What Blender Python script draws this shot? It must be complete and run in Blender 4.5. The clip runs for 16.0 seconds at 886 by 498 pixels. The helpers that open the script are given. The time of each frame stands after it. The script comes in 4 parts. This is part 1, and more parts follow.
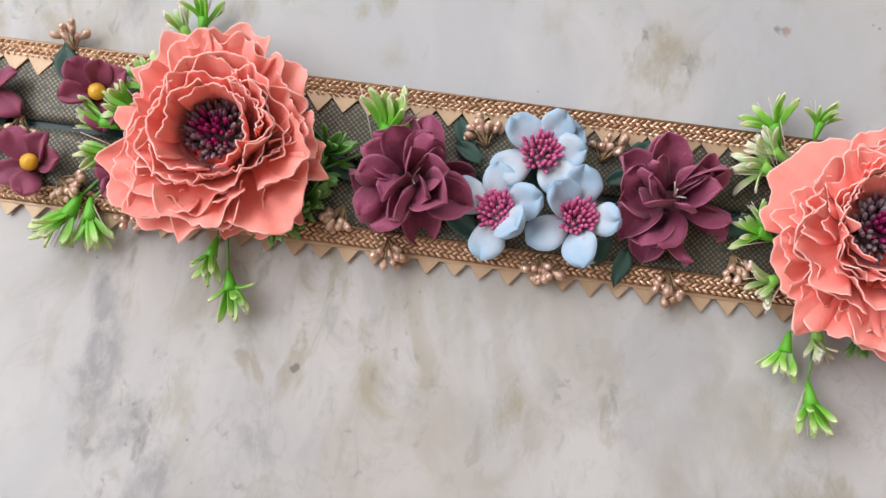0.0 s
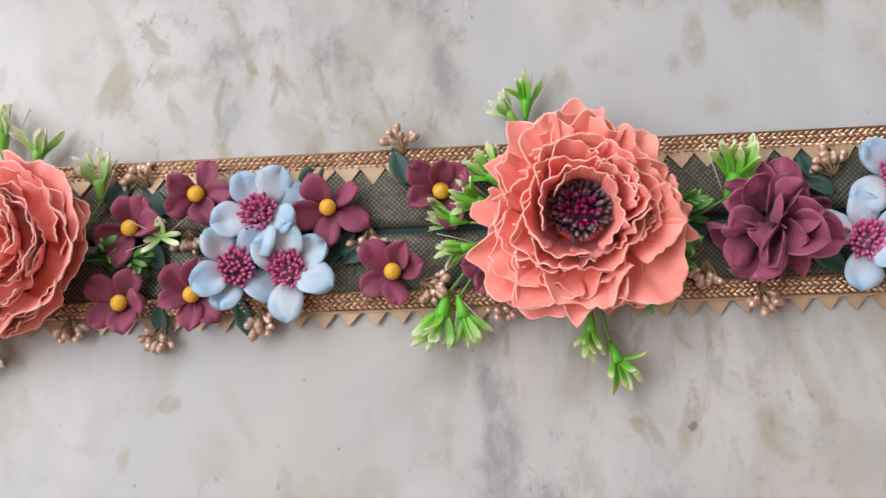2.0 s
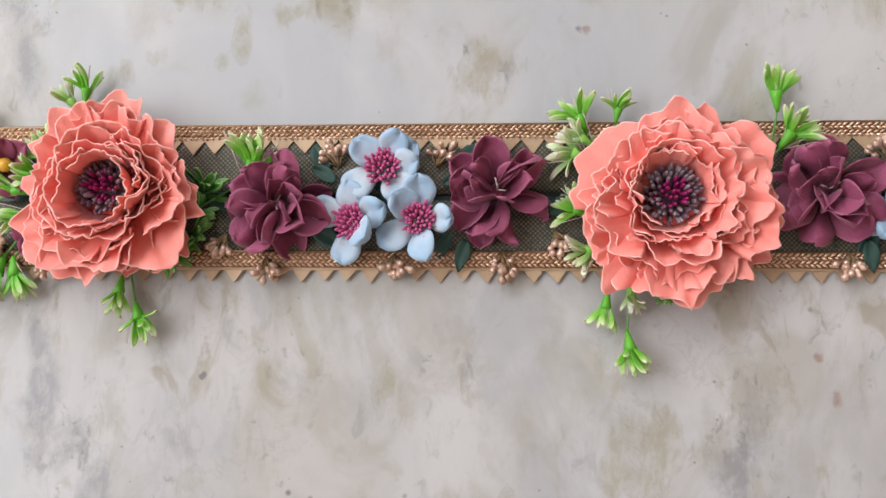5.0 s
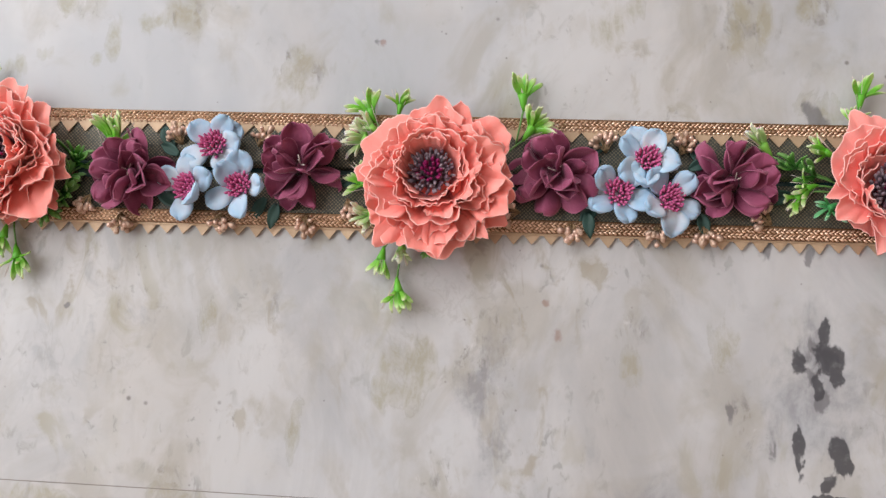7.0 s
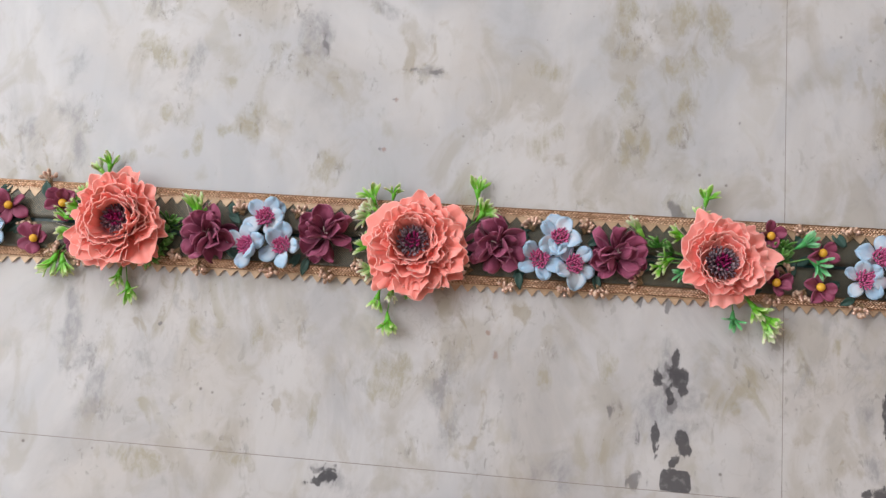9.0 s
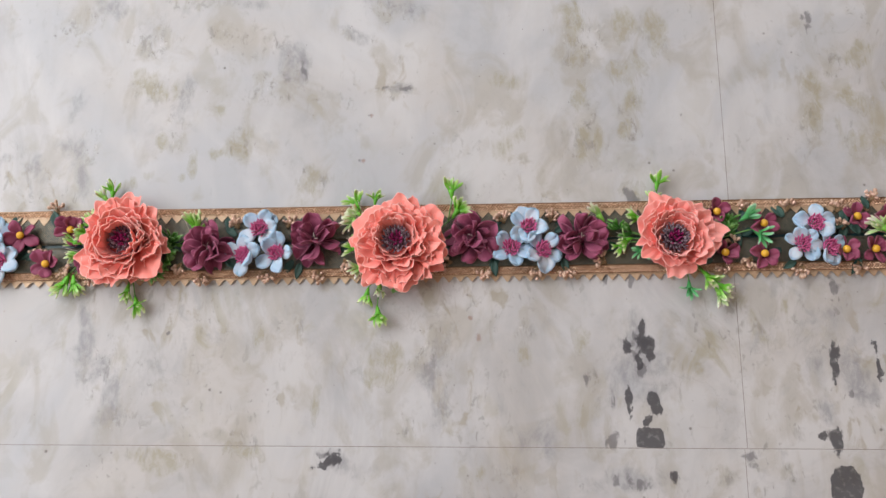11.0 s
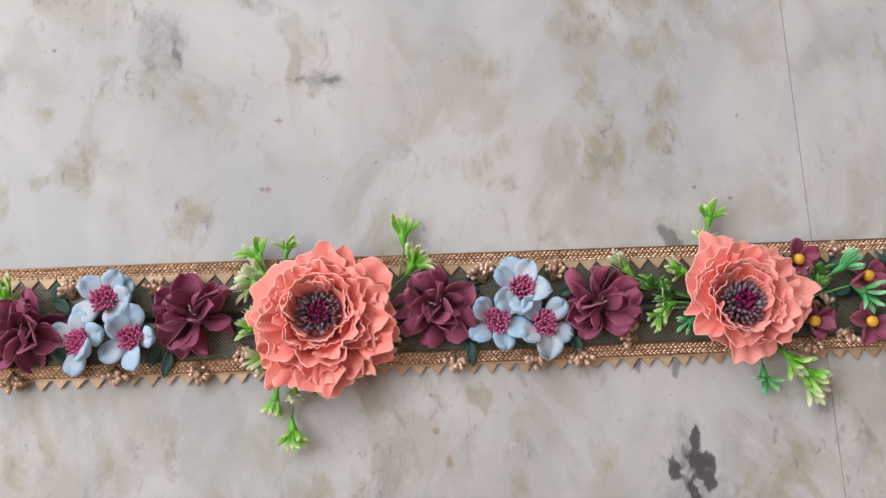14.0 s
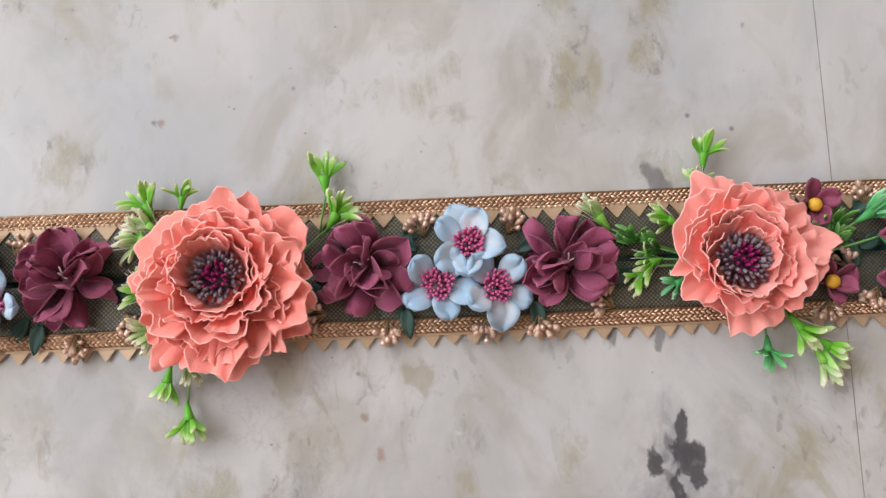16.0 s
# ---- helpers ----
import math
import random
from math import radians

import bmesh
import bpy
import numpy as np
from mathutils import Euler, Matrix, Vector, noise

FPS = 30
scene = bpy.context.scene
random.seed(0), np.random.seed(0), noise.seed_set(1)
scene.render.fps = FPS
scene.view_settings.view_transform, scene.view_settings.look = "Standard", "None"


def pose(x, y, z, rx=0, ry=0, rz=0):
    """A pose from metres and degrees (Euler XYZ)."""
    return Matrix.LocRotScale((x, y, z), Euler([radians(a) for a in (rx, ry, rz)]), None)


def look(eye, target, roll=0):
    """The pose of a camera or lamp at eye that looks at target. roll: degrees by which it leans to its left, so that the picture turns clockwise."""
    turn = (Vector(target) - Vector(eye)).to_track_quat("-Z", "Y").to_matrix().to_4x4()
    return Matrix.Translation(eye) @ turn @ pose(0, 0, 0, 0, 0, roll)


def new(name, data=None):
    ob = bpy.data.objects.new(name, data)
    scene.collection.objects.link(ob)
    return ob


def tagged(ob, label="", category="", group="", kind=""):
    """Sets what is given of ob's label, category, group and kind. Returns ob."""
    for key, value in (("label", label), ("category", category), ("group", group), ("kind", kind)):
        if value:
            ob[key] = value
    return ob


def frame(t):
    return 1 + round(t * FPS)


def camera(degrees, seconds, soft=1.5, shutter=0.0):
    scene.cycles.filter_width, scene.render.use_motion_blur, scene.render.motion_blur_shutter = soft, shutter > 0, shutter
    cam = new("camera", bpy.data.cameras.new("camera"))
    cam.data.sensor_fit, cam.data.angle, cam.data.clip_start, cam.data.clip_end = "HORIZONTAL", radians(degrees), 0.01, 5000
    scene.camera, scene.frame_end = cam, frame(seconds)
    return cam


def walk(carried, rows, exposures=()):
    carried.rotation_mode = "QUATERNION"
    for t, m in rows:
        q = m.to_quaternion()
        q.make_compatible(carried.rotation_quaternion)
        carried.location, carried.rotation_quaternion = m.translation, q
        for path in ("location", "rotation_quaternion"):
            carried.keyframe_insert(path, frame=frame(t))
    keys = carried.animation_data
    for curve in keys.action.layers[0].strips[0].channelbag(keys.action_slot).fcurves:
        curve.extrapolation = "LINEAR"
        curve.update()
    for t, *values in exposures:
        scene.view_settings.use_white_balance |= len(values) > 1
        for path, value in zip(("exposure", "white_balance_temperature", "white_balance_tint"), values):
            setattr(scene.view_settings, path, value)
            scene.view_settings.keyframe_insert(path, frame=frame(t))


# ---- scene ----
# ---- camera: seconds, place in metres, turns in degrees ----
cam = camera(55.00, 16.0, soft=1.45, shutter=0.1)
PATH = (
    (0.0, pose(0.0939, -0.0754, 0.2862, 10.33, 1.36, 8.81)),
    (0.5, pose(0.0731, -0.0620, 0.2855, 10.18, 2.13, 2.74)),
    (1.0, pose(0.0460, -0.0544, 0.2893, 10.18, 2.65, -0.09)),
    (1.5, pose(0.0211, -0.0496, 0.2945, 9.71, 3.47, -0.58)),
    (2.0, pose(-0.0236, -0.0577, 0.3015, 9.11, 4.78, -0.87)),
    (2.5, pose(-0.0572, -0.0590, 0.3141, 8.31, 5.31, 0.03)),
    (3.0, pose(-0.0475, -0.0607, 0.3129, 7.30, 6.04, 0.09)),
    (3.5, pose(0.0107, -0.0572, 0.3209, 7.30, 6.12, 1.55)),
    (4.0, pose(0.0747, -0.0540, 0.3319, 8.03, 5.10, 0.96)),
    (4.5, pose(0.1110, -0.0628, 0.3282, 7.47, 4.02, 0.21)),
    (5.0, pose(0.1523, -0.0620, 0.3361, 7.16, 3.46, 1.23)),
    (5.2, pose(0.1729, -0.0645, 0.3376, 7.68, 3.62, 1.04)),
    (7.3, pose(0.2513, -0.0964, 0.4369, 8.29, 2.53, 3.09)),
    (7.5, pose(0.2540, -0.0960, 0.4520, 7.80, 1.72, 3.05)),
    (8.0, pose(0.2670, -0.0900, 0.5250, 10.29, 2.53, 2.59)),
    (8.5, pose(0.2740, -0.1060, 0.5780, 11.47, 2.69, 4.65)),
    (8.7, pose(0.2766, -0.1085, 0.5922, 10.73, 2.86, 4.82)),
    (10.8, pose(0.2809, -0.1771, 0.6697, 12.84, 2.12, 1.71)),
    (11.0, pose(0.2791, -0.1660, 0.6624, 13.72, 2.10, 0.33)),
    (11.5, pose(0.2770, -0.1559, 0.6518, 14.02, 0.95, -0.50)),
    (12.0, pose(0.2789, -0.1606, 0.6526, 13.97, -0.16, -1.96)),
    (12.5, pose(0.2669, -0.1565, 0.6519, 13.65, -1.21, -2.03)),
    (13.0, pose(0.2537, -0.1302, 0.6244, 14.58, -1.88, -5.57)),
    (13.5, pose(0.2659, -0.0845, 0.5278, 14.81, -2.38, -5.47)),
    (14.0, pose(0.2691, -0.0699, 0.4454, 13.36, -1.27, -1.64)),
    (14.5, pose(0.2439, -0.0574, 0.3936, 11.39, -1.12, -1.18)),
    (15.0, pose(0.2346, -0.0624, 0.3713, 9.83, -0.61, 1.83)),
    (15.5, pose(0.2664, -0.0579, 0.3653, 9.74, -0.40, 0.48)),
    (16.0, pose(0.3081, -0.0451, 0.3652, 8.69, -0.17, -1.82)),
)
walk(cam, PATH, ((0.0, 0.1), (1.5, 0.04), (2.5, -0.08), (3.5, -0.12), (4.5, 0.0), (5.5, 0.06), (7.5, 0.04), (8.7, 0.0), (10.8, 0.0), (13.0, 0.0), (14.5, 0.06), (16.0, 0.1)))

# World light, and area lamps in two unseen, assumed windows
world = bpy.data.worlds.new("world")
scene.world = world
world.use_nodes = True
sky = world.node_tree.nodes.new("ShaderNodeTexSky")
sky.sky_type, sky.sun_disc, sky.sun_elevation, sky.sun_rotation = "NISHITA", False, radians(40), radians(-25)
world.node_tree.links.new(sky.outputs[0], world.node_tree.nodes["Background"].inputs[0])
world.node_tree.nodes["Background"].inputs[1].default_value = 0.12


def assumed_window_lamp(x, y, z, target, wide, high, watts, colour):
    data = bpy.data.lights.new("assumed_window_light", "AREA")
    data.shape, data.size, data.size_y, data.energy, data.color = "RECTANGLE", wide, high, watts, colour
    lamp = new("assumed_window_light", data)
    lamp.matrix_world = look((x, y, z), target)
    return lamp


# both windows are assumed: added to light the belt from the upper left
assumed_window_lamp(-1.52, 0.2, 1.62, (0.2, 0.0, 0.2), 2.4, 1.5, 54, (0.965, 0.975, 1.0))
assumed_window_lamp(-0.55, 2.02, 1.62, (0.1, 0.0, 0.3), 2.2, 1.5, 30, (0.965, 0.975, 1.0))

# ---- materials ----


class Nodes:
    """A node material with short ways to add and link nodes."""

    def __init__(self, name, roughness=0.5, metallic=0.0, specular=0.5):
        self.mat = bpy.data.materials.new(name)
        self.mat.use_nodes = True
        self.tree = self.mat.node_tree
        self.bsdf = self.tree.nodes["Principled BSDF"]
        self.bsdf.inputs["Roughness"].default_value = roughness
        self.bsdf.inputs["Metallic"].default_value = metallic
        self.bsdf.inputs["Specular IOR Level"].default_value = specular

    def add(self, kind):
        return self.tree.nodes.new("ShaderNode" + kind)

    def link(self, a, b):
        self.tree.links.new(a, b)

    def place(self, x=1.0, y=1.0, z=1.0):
        co, sc = self.add("TexCoord"), self.add("Mapping")
        sc.inputs["Scale"].default_value = (x, y, z)
        self.link(co.outputs["Object"], sc.inputs[0])
        return sc.outputs[0]

    def noise(self, scale, detail=4.0, rough=0.55, where=None, distort=0.0):
        n = self.add("TexNoise")
        n.inputs["Scale"].default_value, n.inputs["Detail"].default_value = scale, detail
        n.inputs["Roughness"].default_value, n.inputs["Distortion"].default_value = rough, distort
        self.link(where or self.place(), n.inputs["Vector"])
        return n.outputs["Fac"]

    def attribute(self, name):
        n = self.add("Attribute")
        n.attribute_name = name
        return n.outputs["Fac"]

    def math(self, op, a, b=0.0, c=0.0):
        n = self.add("Math")
        n.operation = op
        for k, v in enumerate((a, b, c)):
            if isinstance(v, (int, float)):
                n.inputs[k].default_value = v
            else:
                self.link(v, n.inputs[k])
        return n.outputs[0]

    def ramp(self, fac, *stops):
        n = self.add("ValToRGB")
        ring = n.color_ramp.elements
        while len(ring) < len(stops):
            ring.new(0.5)
        for e, (p, c) in zip(ring, stops):
            e.position, e.color = p, (*c, 1.0) if len(c) == 3 else c
        self.link(fac, n.inputs[0])
        return n.outputs[0]

    def smooth(self, value, low, high):
        n = self.add("MapRange")
        n.interpolation_type = "SMOOTHSTEP"
        n.inputs["From Min"].default_value, n.inputs["From Max"].default_value = low, high
        self.link(value, n.inputs["Value"])
        return n.outputs[0]

    def mix(self, fac, a, b, blend="MIX"):
        n = self.add("Mix")
        n.data_type, n.blend_type = "RGBA", blend
        for slot, v in ((n.inputs[0], fac), (n.inputs[6], a), (n.inputs[7], b)):
            if isinstance(v, (int, float)):
                slot.default_value = v
            elif isinstance(v, tuple):
                slot.default_value = (*v, 1.0)
            else:
                self.link(v, slot)
        return n.outputs[2]

    def random(self):
        return self.add("ObjectInfo").outputs["Random"]

    def colour(self, out):
        if isinstance(out, tuple):
            self.bsdf.inputs["Base Color"].default_value = (*out, 1.0)
        else:
            self.link(out, self.bsdf.inputs["Base Color"])
        return self

    def bump(self, height, strength=0.3, far=0.0005):
        n = self.add("Bump")
        n.inputs["Strength"].default_value, n.inputs["Distance"].default_value = strength, far
        self.link(height, n.inputs["Height"])
        self.link(n.outputs[0], self.bsdf.inputs["Normal"])
        return self


def foam(name, deep, pale, rim, rough=0.62, grain=900.0, sheen=0.15, scatter=0.0, crease=0.4, dye=None):
    """Dyed foam or cloth petal: deep towards the base, pale towards the tip, a cut rim of its own colour."""
    m = Nodes(name, rough, 0.0, 0.25)
    tone, edge = m.attribute("tone"), m.attribute("rim")
    spread = m.math("MULTIPLY_ADD", m.noise(110.0, 4.0), 1.5, -0.75)
    shade = m.math("MULTIPLY_ADD", m.random(), 0.6, -0.3)
    base = m.mix(m.math("ADD", m.math("ADD", tone, spread), shade), deep, pale)
    fine = m.noise(grain, 2.0)
    base = m.mix(m.math("MULTIPLY", fine, 0.1), base, tuple(0.75 * c for c in deep))
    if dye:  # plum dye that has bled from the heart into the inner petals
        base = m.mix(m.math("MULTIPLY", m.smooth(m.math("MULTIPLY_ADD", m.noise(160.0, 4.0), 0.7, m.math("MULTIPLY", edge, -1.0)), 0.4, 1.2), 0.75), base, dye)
    m.colour(m.mix(m.math("MULTIPLY", m.smooth(edge, 0.35, 0.95), m.smooth(m.noise(260.0, 2.0), 0.25, 0.55)), base, rim)).bump(m.math("ADD", fine, m.math("MULTIPLY", m.noise(230.0, 4.0, 0.6, None, 1.5), 3.0)), crease, 0.0004)
    m.bsdf.inputs["Sheen Weight"].default_value = sheen
    if scatter:
        m.bsdf.inputs["Subsurface Weight"].default_value = scatter
        m.bsdf.inputs["Subsurface Radius"].default_value = (1.0, 0.45, 0.35)
        m.bsdf.inputs["Subsurface Scale"].default_value = 0.006
    return m.mat


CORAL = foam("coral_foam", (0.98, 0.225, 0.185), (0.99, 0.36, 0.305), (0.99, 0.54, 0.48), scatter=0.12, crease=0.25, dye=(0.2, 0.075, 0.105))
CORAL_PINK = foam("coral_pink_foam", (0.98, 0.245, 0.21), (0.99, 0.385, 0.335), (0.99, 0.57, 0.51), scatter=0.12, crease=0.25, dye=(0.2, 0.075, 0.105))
WINE = foam("wine_cloth", (0.165, 0.028, 0.065), (0.32, 0.07, 0.14), (0.38, 0.11, 0.185), 0.55)
PLUM = foam("plum_foam", (0.155, 0.024, 0.056), (0.28, 0.058, 0.115), (0.28, 0.059, 0.117), 0.5, crease=0.15)
BLUE = foam("blue_foam", (0.62, 0.645, 0.68), (0.33, 0.48, 0.625), (0.33, 0.48, 0.625), 0.6, scatter=0.2, crease=0.12)


def plain(name, a, b, rough, metal=0.0, scale=300.0, bump=0.2, specular=0.4):
    m = Nodes(name, rough, metal, specular)
    n = m.noise(scale, 3.0)
    m.colour(m.mix(m.math("ADD", m.math("MULTIPLY", n, 0.7), m.math("MULTIPLY", m.random(), 0.3)), a, b)).bump(n, bump, 0.0003)
    return m.mat


MAGENTA = plain("magenta_pip", (0.4, 0.055, 0.18), (0.66, 0.16, 0.33), 0.5)
DARK_PIP = plain("dark_plum_pip", (0.065, 0.028, 0.047), (0.19, 0.115, 0.145), 0.4)
GREY_PIP = plain("grey_plum_pip", (0.15, 0.11, 0.13), (0.3, 0.235, 0.265), 0.45)
RED_PIP = plain("crimson_pip", (0.16, 0.006, 0.06), (0.32, 0.015, 0.12), 0.32)
YELLOW = plain("yellow_bead", (0.68, 0.35, 0.02), (0.8, 0.46, 0.05), 0.35)
GOLD = plain("rose_gold_pip", (0.5, 0.3, 0.215), (0.9, 0.65, 0.53), 0.28, 0.5, 700.0, 0.35)
GRAIN_GOLD = plain("grained_gold_pip", (0.32, 0.19, 0.12), (0.8, 0.58, 0.45), 0.42, 0.5, 1500.0, 1.0)
WIRE = plain("gold_wire", (0.25, 0.16, 0.08), (0.4, 0.27, 0.15), 0.5, 0.3)
LEAF = plain("dark_green_cloth_leaf", (0.02, 0.058, 0.047), (0.045, 0.1, 0.08), 0.6, 0.0, 500.0, 0.4)
STEM = plain("green_stem", (0.08, 0.22, 0.04), (0.2, 0.4, 0.12), 0.45)
PISTIL = plain("pale_pistil", (0.5, 0.4, 0.36), (0.7, 0.6, 0.52), 0.5)
TEAL = plain("teal_satin", (0.008, 0.03, 0.034), (0.02, 0.06, 0.064), 0.35)
PAPER_GOLD = plain("matt_gold_card", (0.4, 0.27, 0.165), (0.62, 0.45, 0.3), 0.45, 0.3, 220.0, 0.35)
# colour of the unseen south and east walls, set to bounce warm light
BOUNCE_WALL = plain("warm_bounce_wall_paint", (0.62, 0.45, 0.37), (0.68, 0.5, 0.42), 0.9, 0.0, 6.0, 0.1)
WALL = plain("white_wall_paint", (0.7, 0.68, 0.65), (0.78, 0.76, 0.73), 0.9, 0.0, 6.0, 0.1)


def blade_material(name, deep, mid, tip):
    m = Nodes(name, 0.38, 0.0, 0.45)
    t = m.math("ADD", m.attribute("tone"), m.math("MULTIPLY_ADD", m.random(), 0.24, -0.12))
    m.colour(m.ramp(t, (0.0, deep), (0.6, mid), (1.0, tip)))
    m.bsdf.inputs["Subsurface Weight"].default_value = 0.5
    m.bsdf.inputs["Subsurface Radius"].default_value = (0.6, 1.0, 0.4)
    m.bsdf.inputs["Subsurface Scale"].default_value = 0.003
    return m.mat


GREEN = blade_material("bright_green_plastic", (0.1, 0.4, 0.018), (0.22, 0.52, 0.06), (0.66, 0.74, 0.42))
PALE_GREEN = blade_material("pale_green_plastic", (0.17, 0.42, 0.05), (0.42, 0.58, 0.25), (0.78, 0.79, 0.6))
FERN = blade_material("fern_green_plastic", (0.02, 0.1, 0.013), (0.065, 0.22, 0.035), (0.19, 0.38, 0.11))
MINT = blade_material("mint_green_plastic", (0.03, 0.2, 0.05), (0.1, 0.42, 0.15), (0.3, 0.62, 0.35))


def brocade():
    m = Nodes("green_gold_brocade", 0.42, 0.0, 0.5)
    v = m.add("TexVoronoi")
    v.distance, v.voronoi_dimensions = "MANHATTAN", "2D"
    v.inputs["Scale"].default_value, v.inputs["Randomness"].default_value = 760.0, 0.0
    turn = m.add("Mapping")
    turn.inputs["Rotation"].default_value = (0, 0, radians(45))
    m.link(m.place(), turn.inputs[0])
    m.link(turn.outputs[0], v.inputs["Vector"])
    dot = m.smooth(v.outputs["Distance"], 0.5, 0.3)
    wear = m.smooth(m.noise(420.0, 3.0), 0.3, 0.5)
    gold = m.math("MULTIPLY", dot, wear)
    m.colour(m.mix(gold, m.mix(m.noise(90.0), (0.026, 0.034, 0.029), (0.064, 0.065, 0.05)), (0.25, 0.21, 0.14)))
    m.link(m.math("MULTIPLY", gold, 0.75), m.bsdf.inputs["Metallic"])
    return m.bump(dot, 0.4, 0.0003).mat


def braid_gold(name, a, b):
    m = Nodes(name, 0.3, 0.7, 0.5)
    isle = m.add("NewGeometry").outputs["Random Per Island"]
    streak = m.noise(1.0, 3.0, where=m.place(400, 2500, 400))
    m.colour(m.mix(m.math("ADD", m.math("MULTIPLY", isle, 0.6), m.math("MULTIPLY", streak, 0.4)), a, b)).bump(streak, 0.3, 0.0002)
    return m.mat


BROCADE = brocade()
BRAID = braid_gold("copper_gold_braid", (0.42, 0.25, 0.15), (0.98, 0.72, 0.53))
BRAID_BASE = braid_gold("braid_backing", (0.19, 0.105, 0.055), (0.34, 0.2, 0.11))


def marble():
    m = Nodes("polished_marble", 0.24, 0.0, 0.36)
    here = m.add("NewGeometry").outputs["Position"]

    def stretched(y, turn):
        n = m.add("Mapping")
        n.inputs["Scale"].default_value, n.inputs["Rotation"].default_value = (1.0, y, 1.0), (0, 0, radians(turn))
        m.link(here, n.inputs[0])
        return n.outputs[0]

    along, oval, drawn, lines = stretched(0.66, 4), stretched(0.58, 6), stretched(0.42, 3), stretched(0.14, 6)

    def patch(scale, low, high, detail=3.0):
        return m.smooth(m.noise(scale, detail, 0.5, here), low, high)

    # milky ground: cool and warm clouds, chalky veils and smoky drifts
    base = m.mix(m.smooth(m.noise(5.0, 4.0, 0.55, here, 0.6), 0.38, 0.62), (0.45, 0.456, 0.468), (0.5, 0.478, 0.456))
    base = m.mix(m.math("MULTIPLY", m.smooth(m.noise(12.0, 4.0, 0.5, along, 0.8), 0.42, 0.62), 0.75), base, (0.56, 0.551, 0.545))
    base = m.mix(m.math("MULTIPLY", m.smooth(m.noise(9.0, 7.0, 0.62, along, 0.9), 0.48, 0.68), 0.46), base, (0.31, 0.306, 0.31))
    base = m.mix(m.math("MULTIPLY", m.smooth(m.noise(24.0, 5.0, 0.55, along, 0.8), 0.5, 0.66), 0.45), base, (0.345, 0.31, 0.25))
    base = m.mix(m.math("MULTIPLY", m.smooth(m.noise(26.0, 6.0, 0.6, lines, 0.5), 0.5, 0.72), 0.14), base, (0.33, 0.312, 0.285))
    # zones with clusters of tan and grey inclusions, each with a darker rim
    zone = m.smooth(m.noise(5.5, 4.0, 0.6, here, 0.4), 0.44, 0.62)
    for scale, low, patches, colour, amount in (
        (34.0, 0.55, (7.0, 0.45, 0.58), (0.325, 0.29, 0.195), 0.66), (62.0, 0.55, (10.0, 0.46, 0.6), (0.32, 0.275, 0.2), 0.62),
        (46.0, 0.56, (8.0, 0.47, 0.6), (0.25, 0.25, 0.26), 0.42), (110.0, 0.575, (13.0, 0.48, 0.6), (0.22, 0.205, 0.175), 0.45),
        (200.0, 0.59, (19.0, 0.5, 0.6), (0.21, 0.2, 0.18), 0.5),
    ):
        grain = m.noise(scale, 5.0, 0.56, oval, 0.6)
        where = m.math("MULTIPLY", patch(*patches), m.math("MULTIPLY_ADD", zone, 0.8, 0.2))
        base = m.mix(m.math("MULTIPLY", m.math("MULTIPLY", m.smooth(grain, low, low + 0.09), where), amount), base, colour)
        rim = m.smooth(m.math("ABSOLUTE", m.math("SUBTRACT", grain, low + 0.015)), 0.012, 0.0)
        base = m.mix(m.math("MULTIPLY", m.math("MULTIPLY", rim, where), 0.08), base, (0.2, 0.18, 0.155))
    # crowded grainy inclusions
    crowd = m.attribute("mottle")
    for scale, low, colour, amount in ((42.0, 0.47, (0.34, 0.31, 0.25), 0.5), (95.0, 0.53, (0.26, 0.25, 0.235), 0.6), (190.0, 0.56, (0.2, 0.185, 0.16), 0.55), (150.0, 0.6, (0.66, 0.65, 0.64), 0.5)):
        field = m.math("MULTIPLY", m.smooth(m.noise(scale, 6.0, 0.66, oval, 0.5), low, low + 0.12), m.smooth(m.math("ADD", crowd, m.math("MULTIPLY_ADD", m.noise(38.0, 4.0, 0.6, here), 1.6, -0.8)), 0.2, 0.75))
        base = m.mix(m.math("MULTIPLY", field, amount), base, colour)
    # a few hair veins
    ridge = m.math("ABSOLUTE", m.math("SUBTRACT", m.noise(9.0, 6.0, 0.6, along, 1.6), 0.5))
    base = m.mix(m.math("MULTIPLY", m.math("MULTIPLY", m.smooth(ridge, 0.012, 0.0), patch(6.0, 0.52, 0.66)), 0.16), base, (0.24, 0.22, 0.19))
    grit = m.smooth(m.noise(170.0, 6.0, 0.68, oval, 0.4), 0.36, 0.6)
    blob = m.math("SUBTRACT", m.noise(80.0, 7.0, 0.66, drawn, 0.7), 0.5)
    broad = m.math("SUBTRACT", m.noise(45.0, 8.0, 0.68, along, 0.5), 0.5)
    fine = m.math("SUBTRACT", m.noise(110.0, 6.0, 0.62, here, 0.6), 0.5)
    chip = m.math("SUBTRACT", m.noise(150.0, 4.0, 0.5, along, 0.5), 0.5)
    for name, colour, low, high, amount, jitter, reach in (
        ("ochre", (0.305, 0.272, 0.17), 0.22, 0.85, 0.6, blob, 2.8),
        ("grey", (0.225, 0.223, 0.236), 0.2, 1.1, 0.64, broad, 3.2),
        ("rust", (0.27, 0.15, 0.11), 0.35, 0.9, 0.6, fine, 2.4),
        ("dark", (0.125, 0.12, 0.127), 0.34, 0.8, 0.68, chip, 2.6),
        ("black", (0.058, 0.056, 0.062), 0.4, 0.6, 0.9, chip, 1.5),
    ):
        field = m.attribute(name)
        field = m.math("ADD", field, m.math("MULTIPLY", m.math("MULTIPLY", jitter, reach), m.smooth(field, 0.02, 0.4)))
        shape = m.smooth(field, low, high)
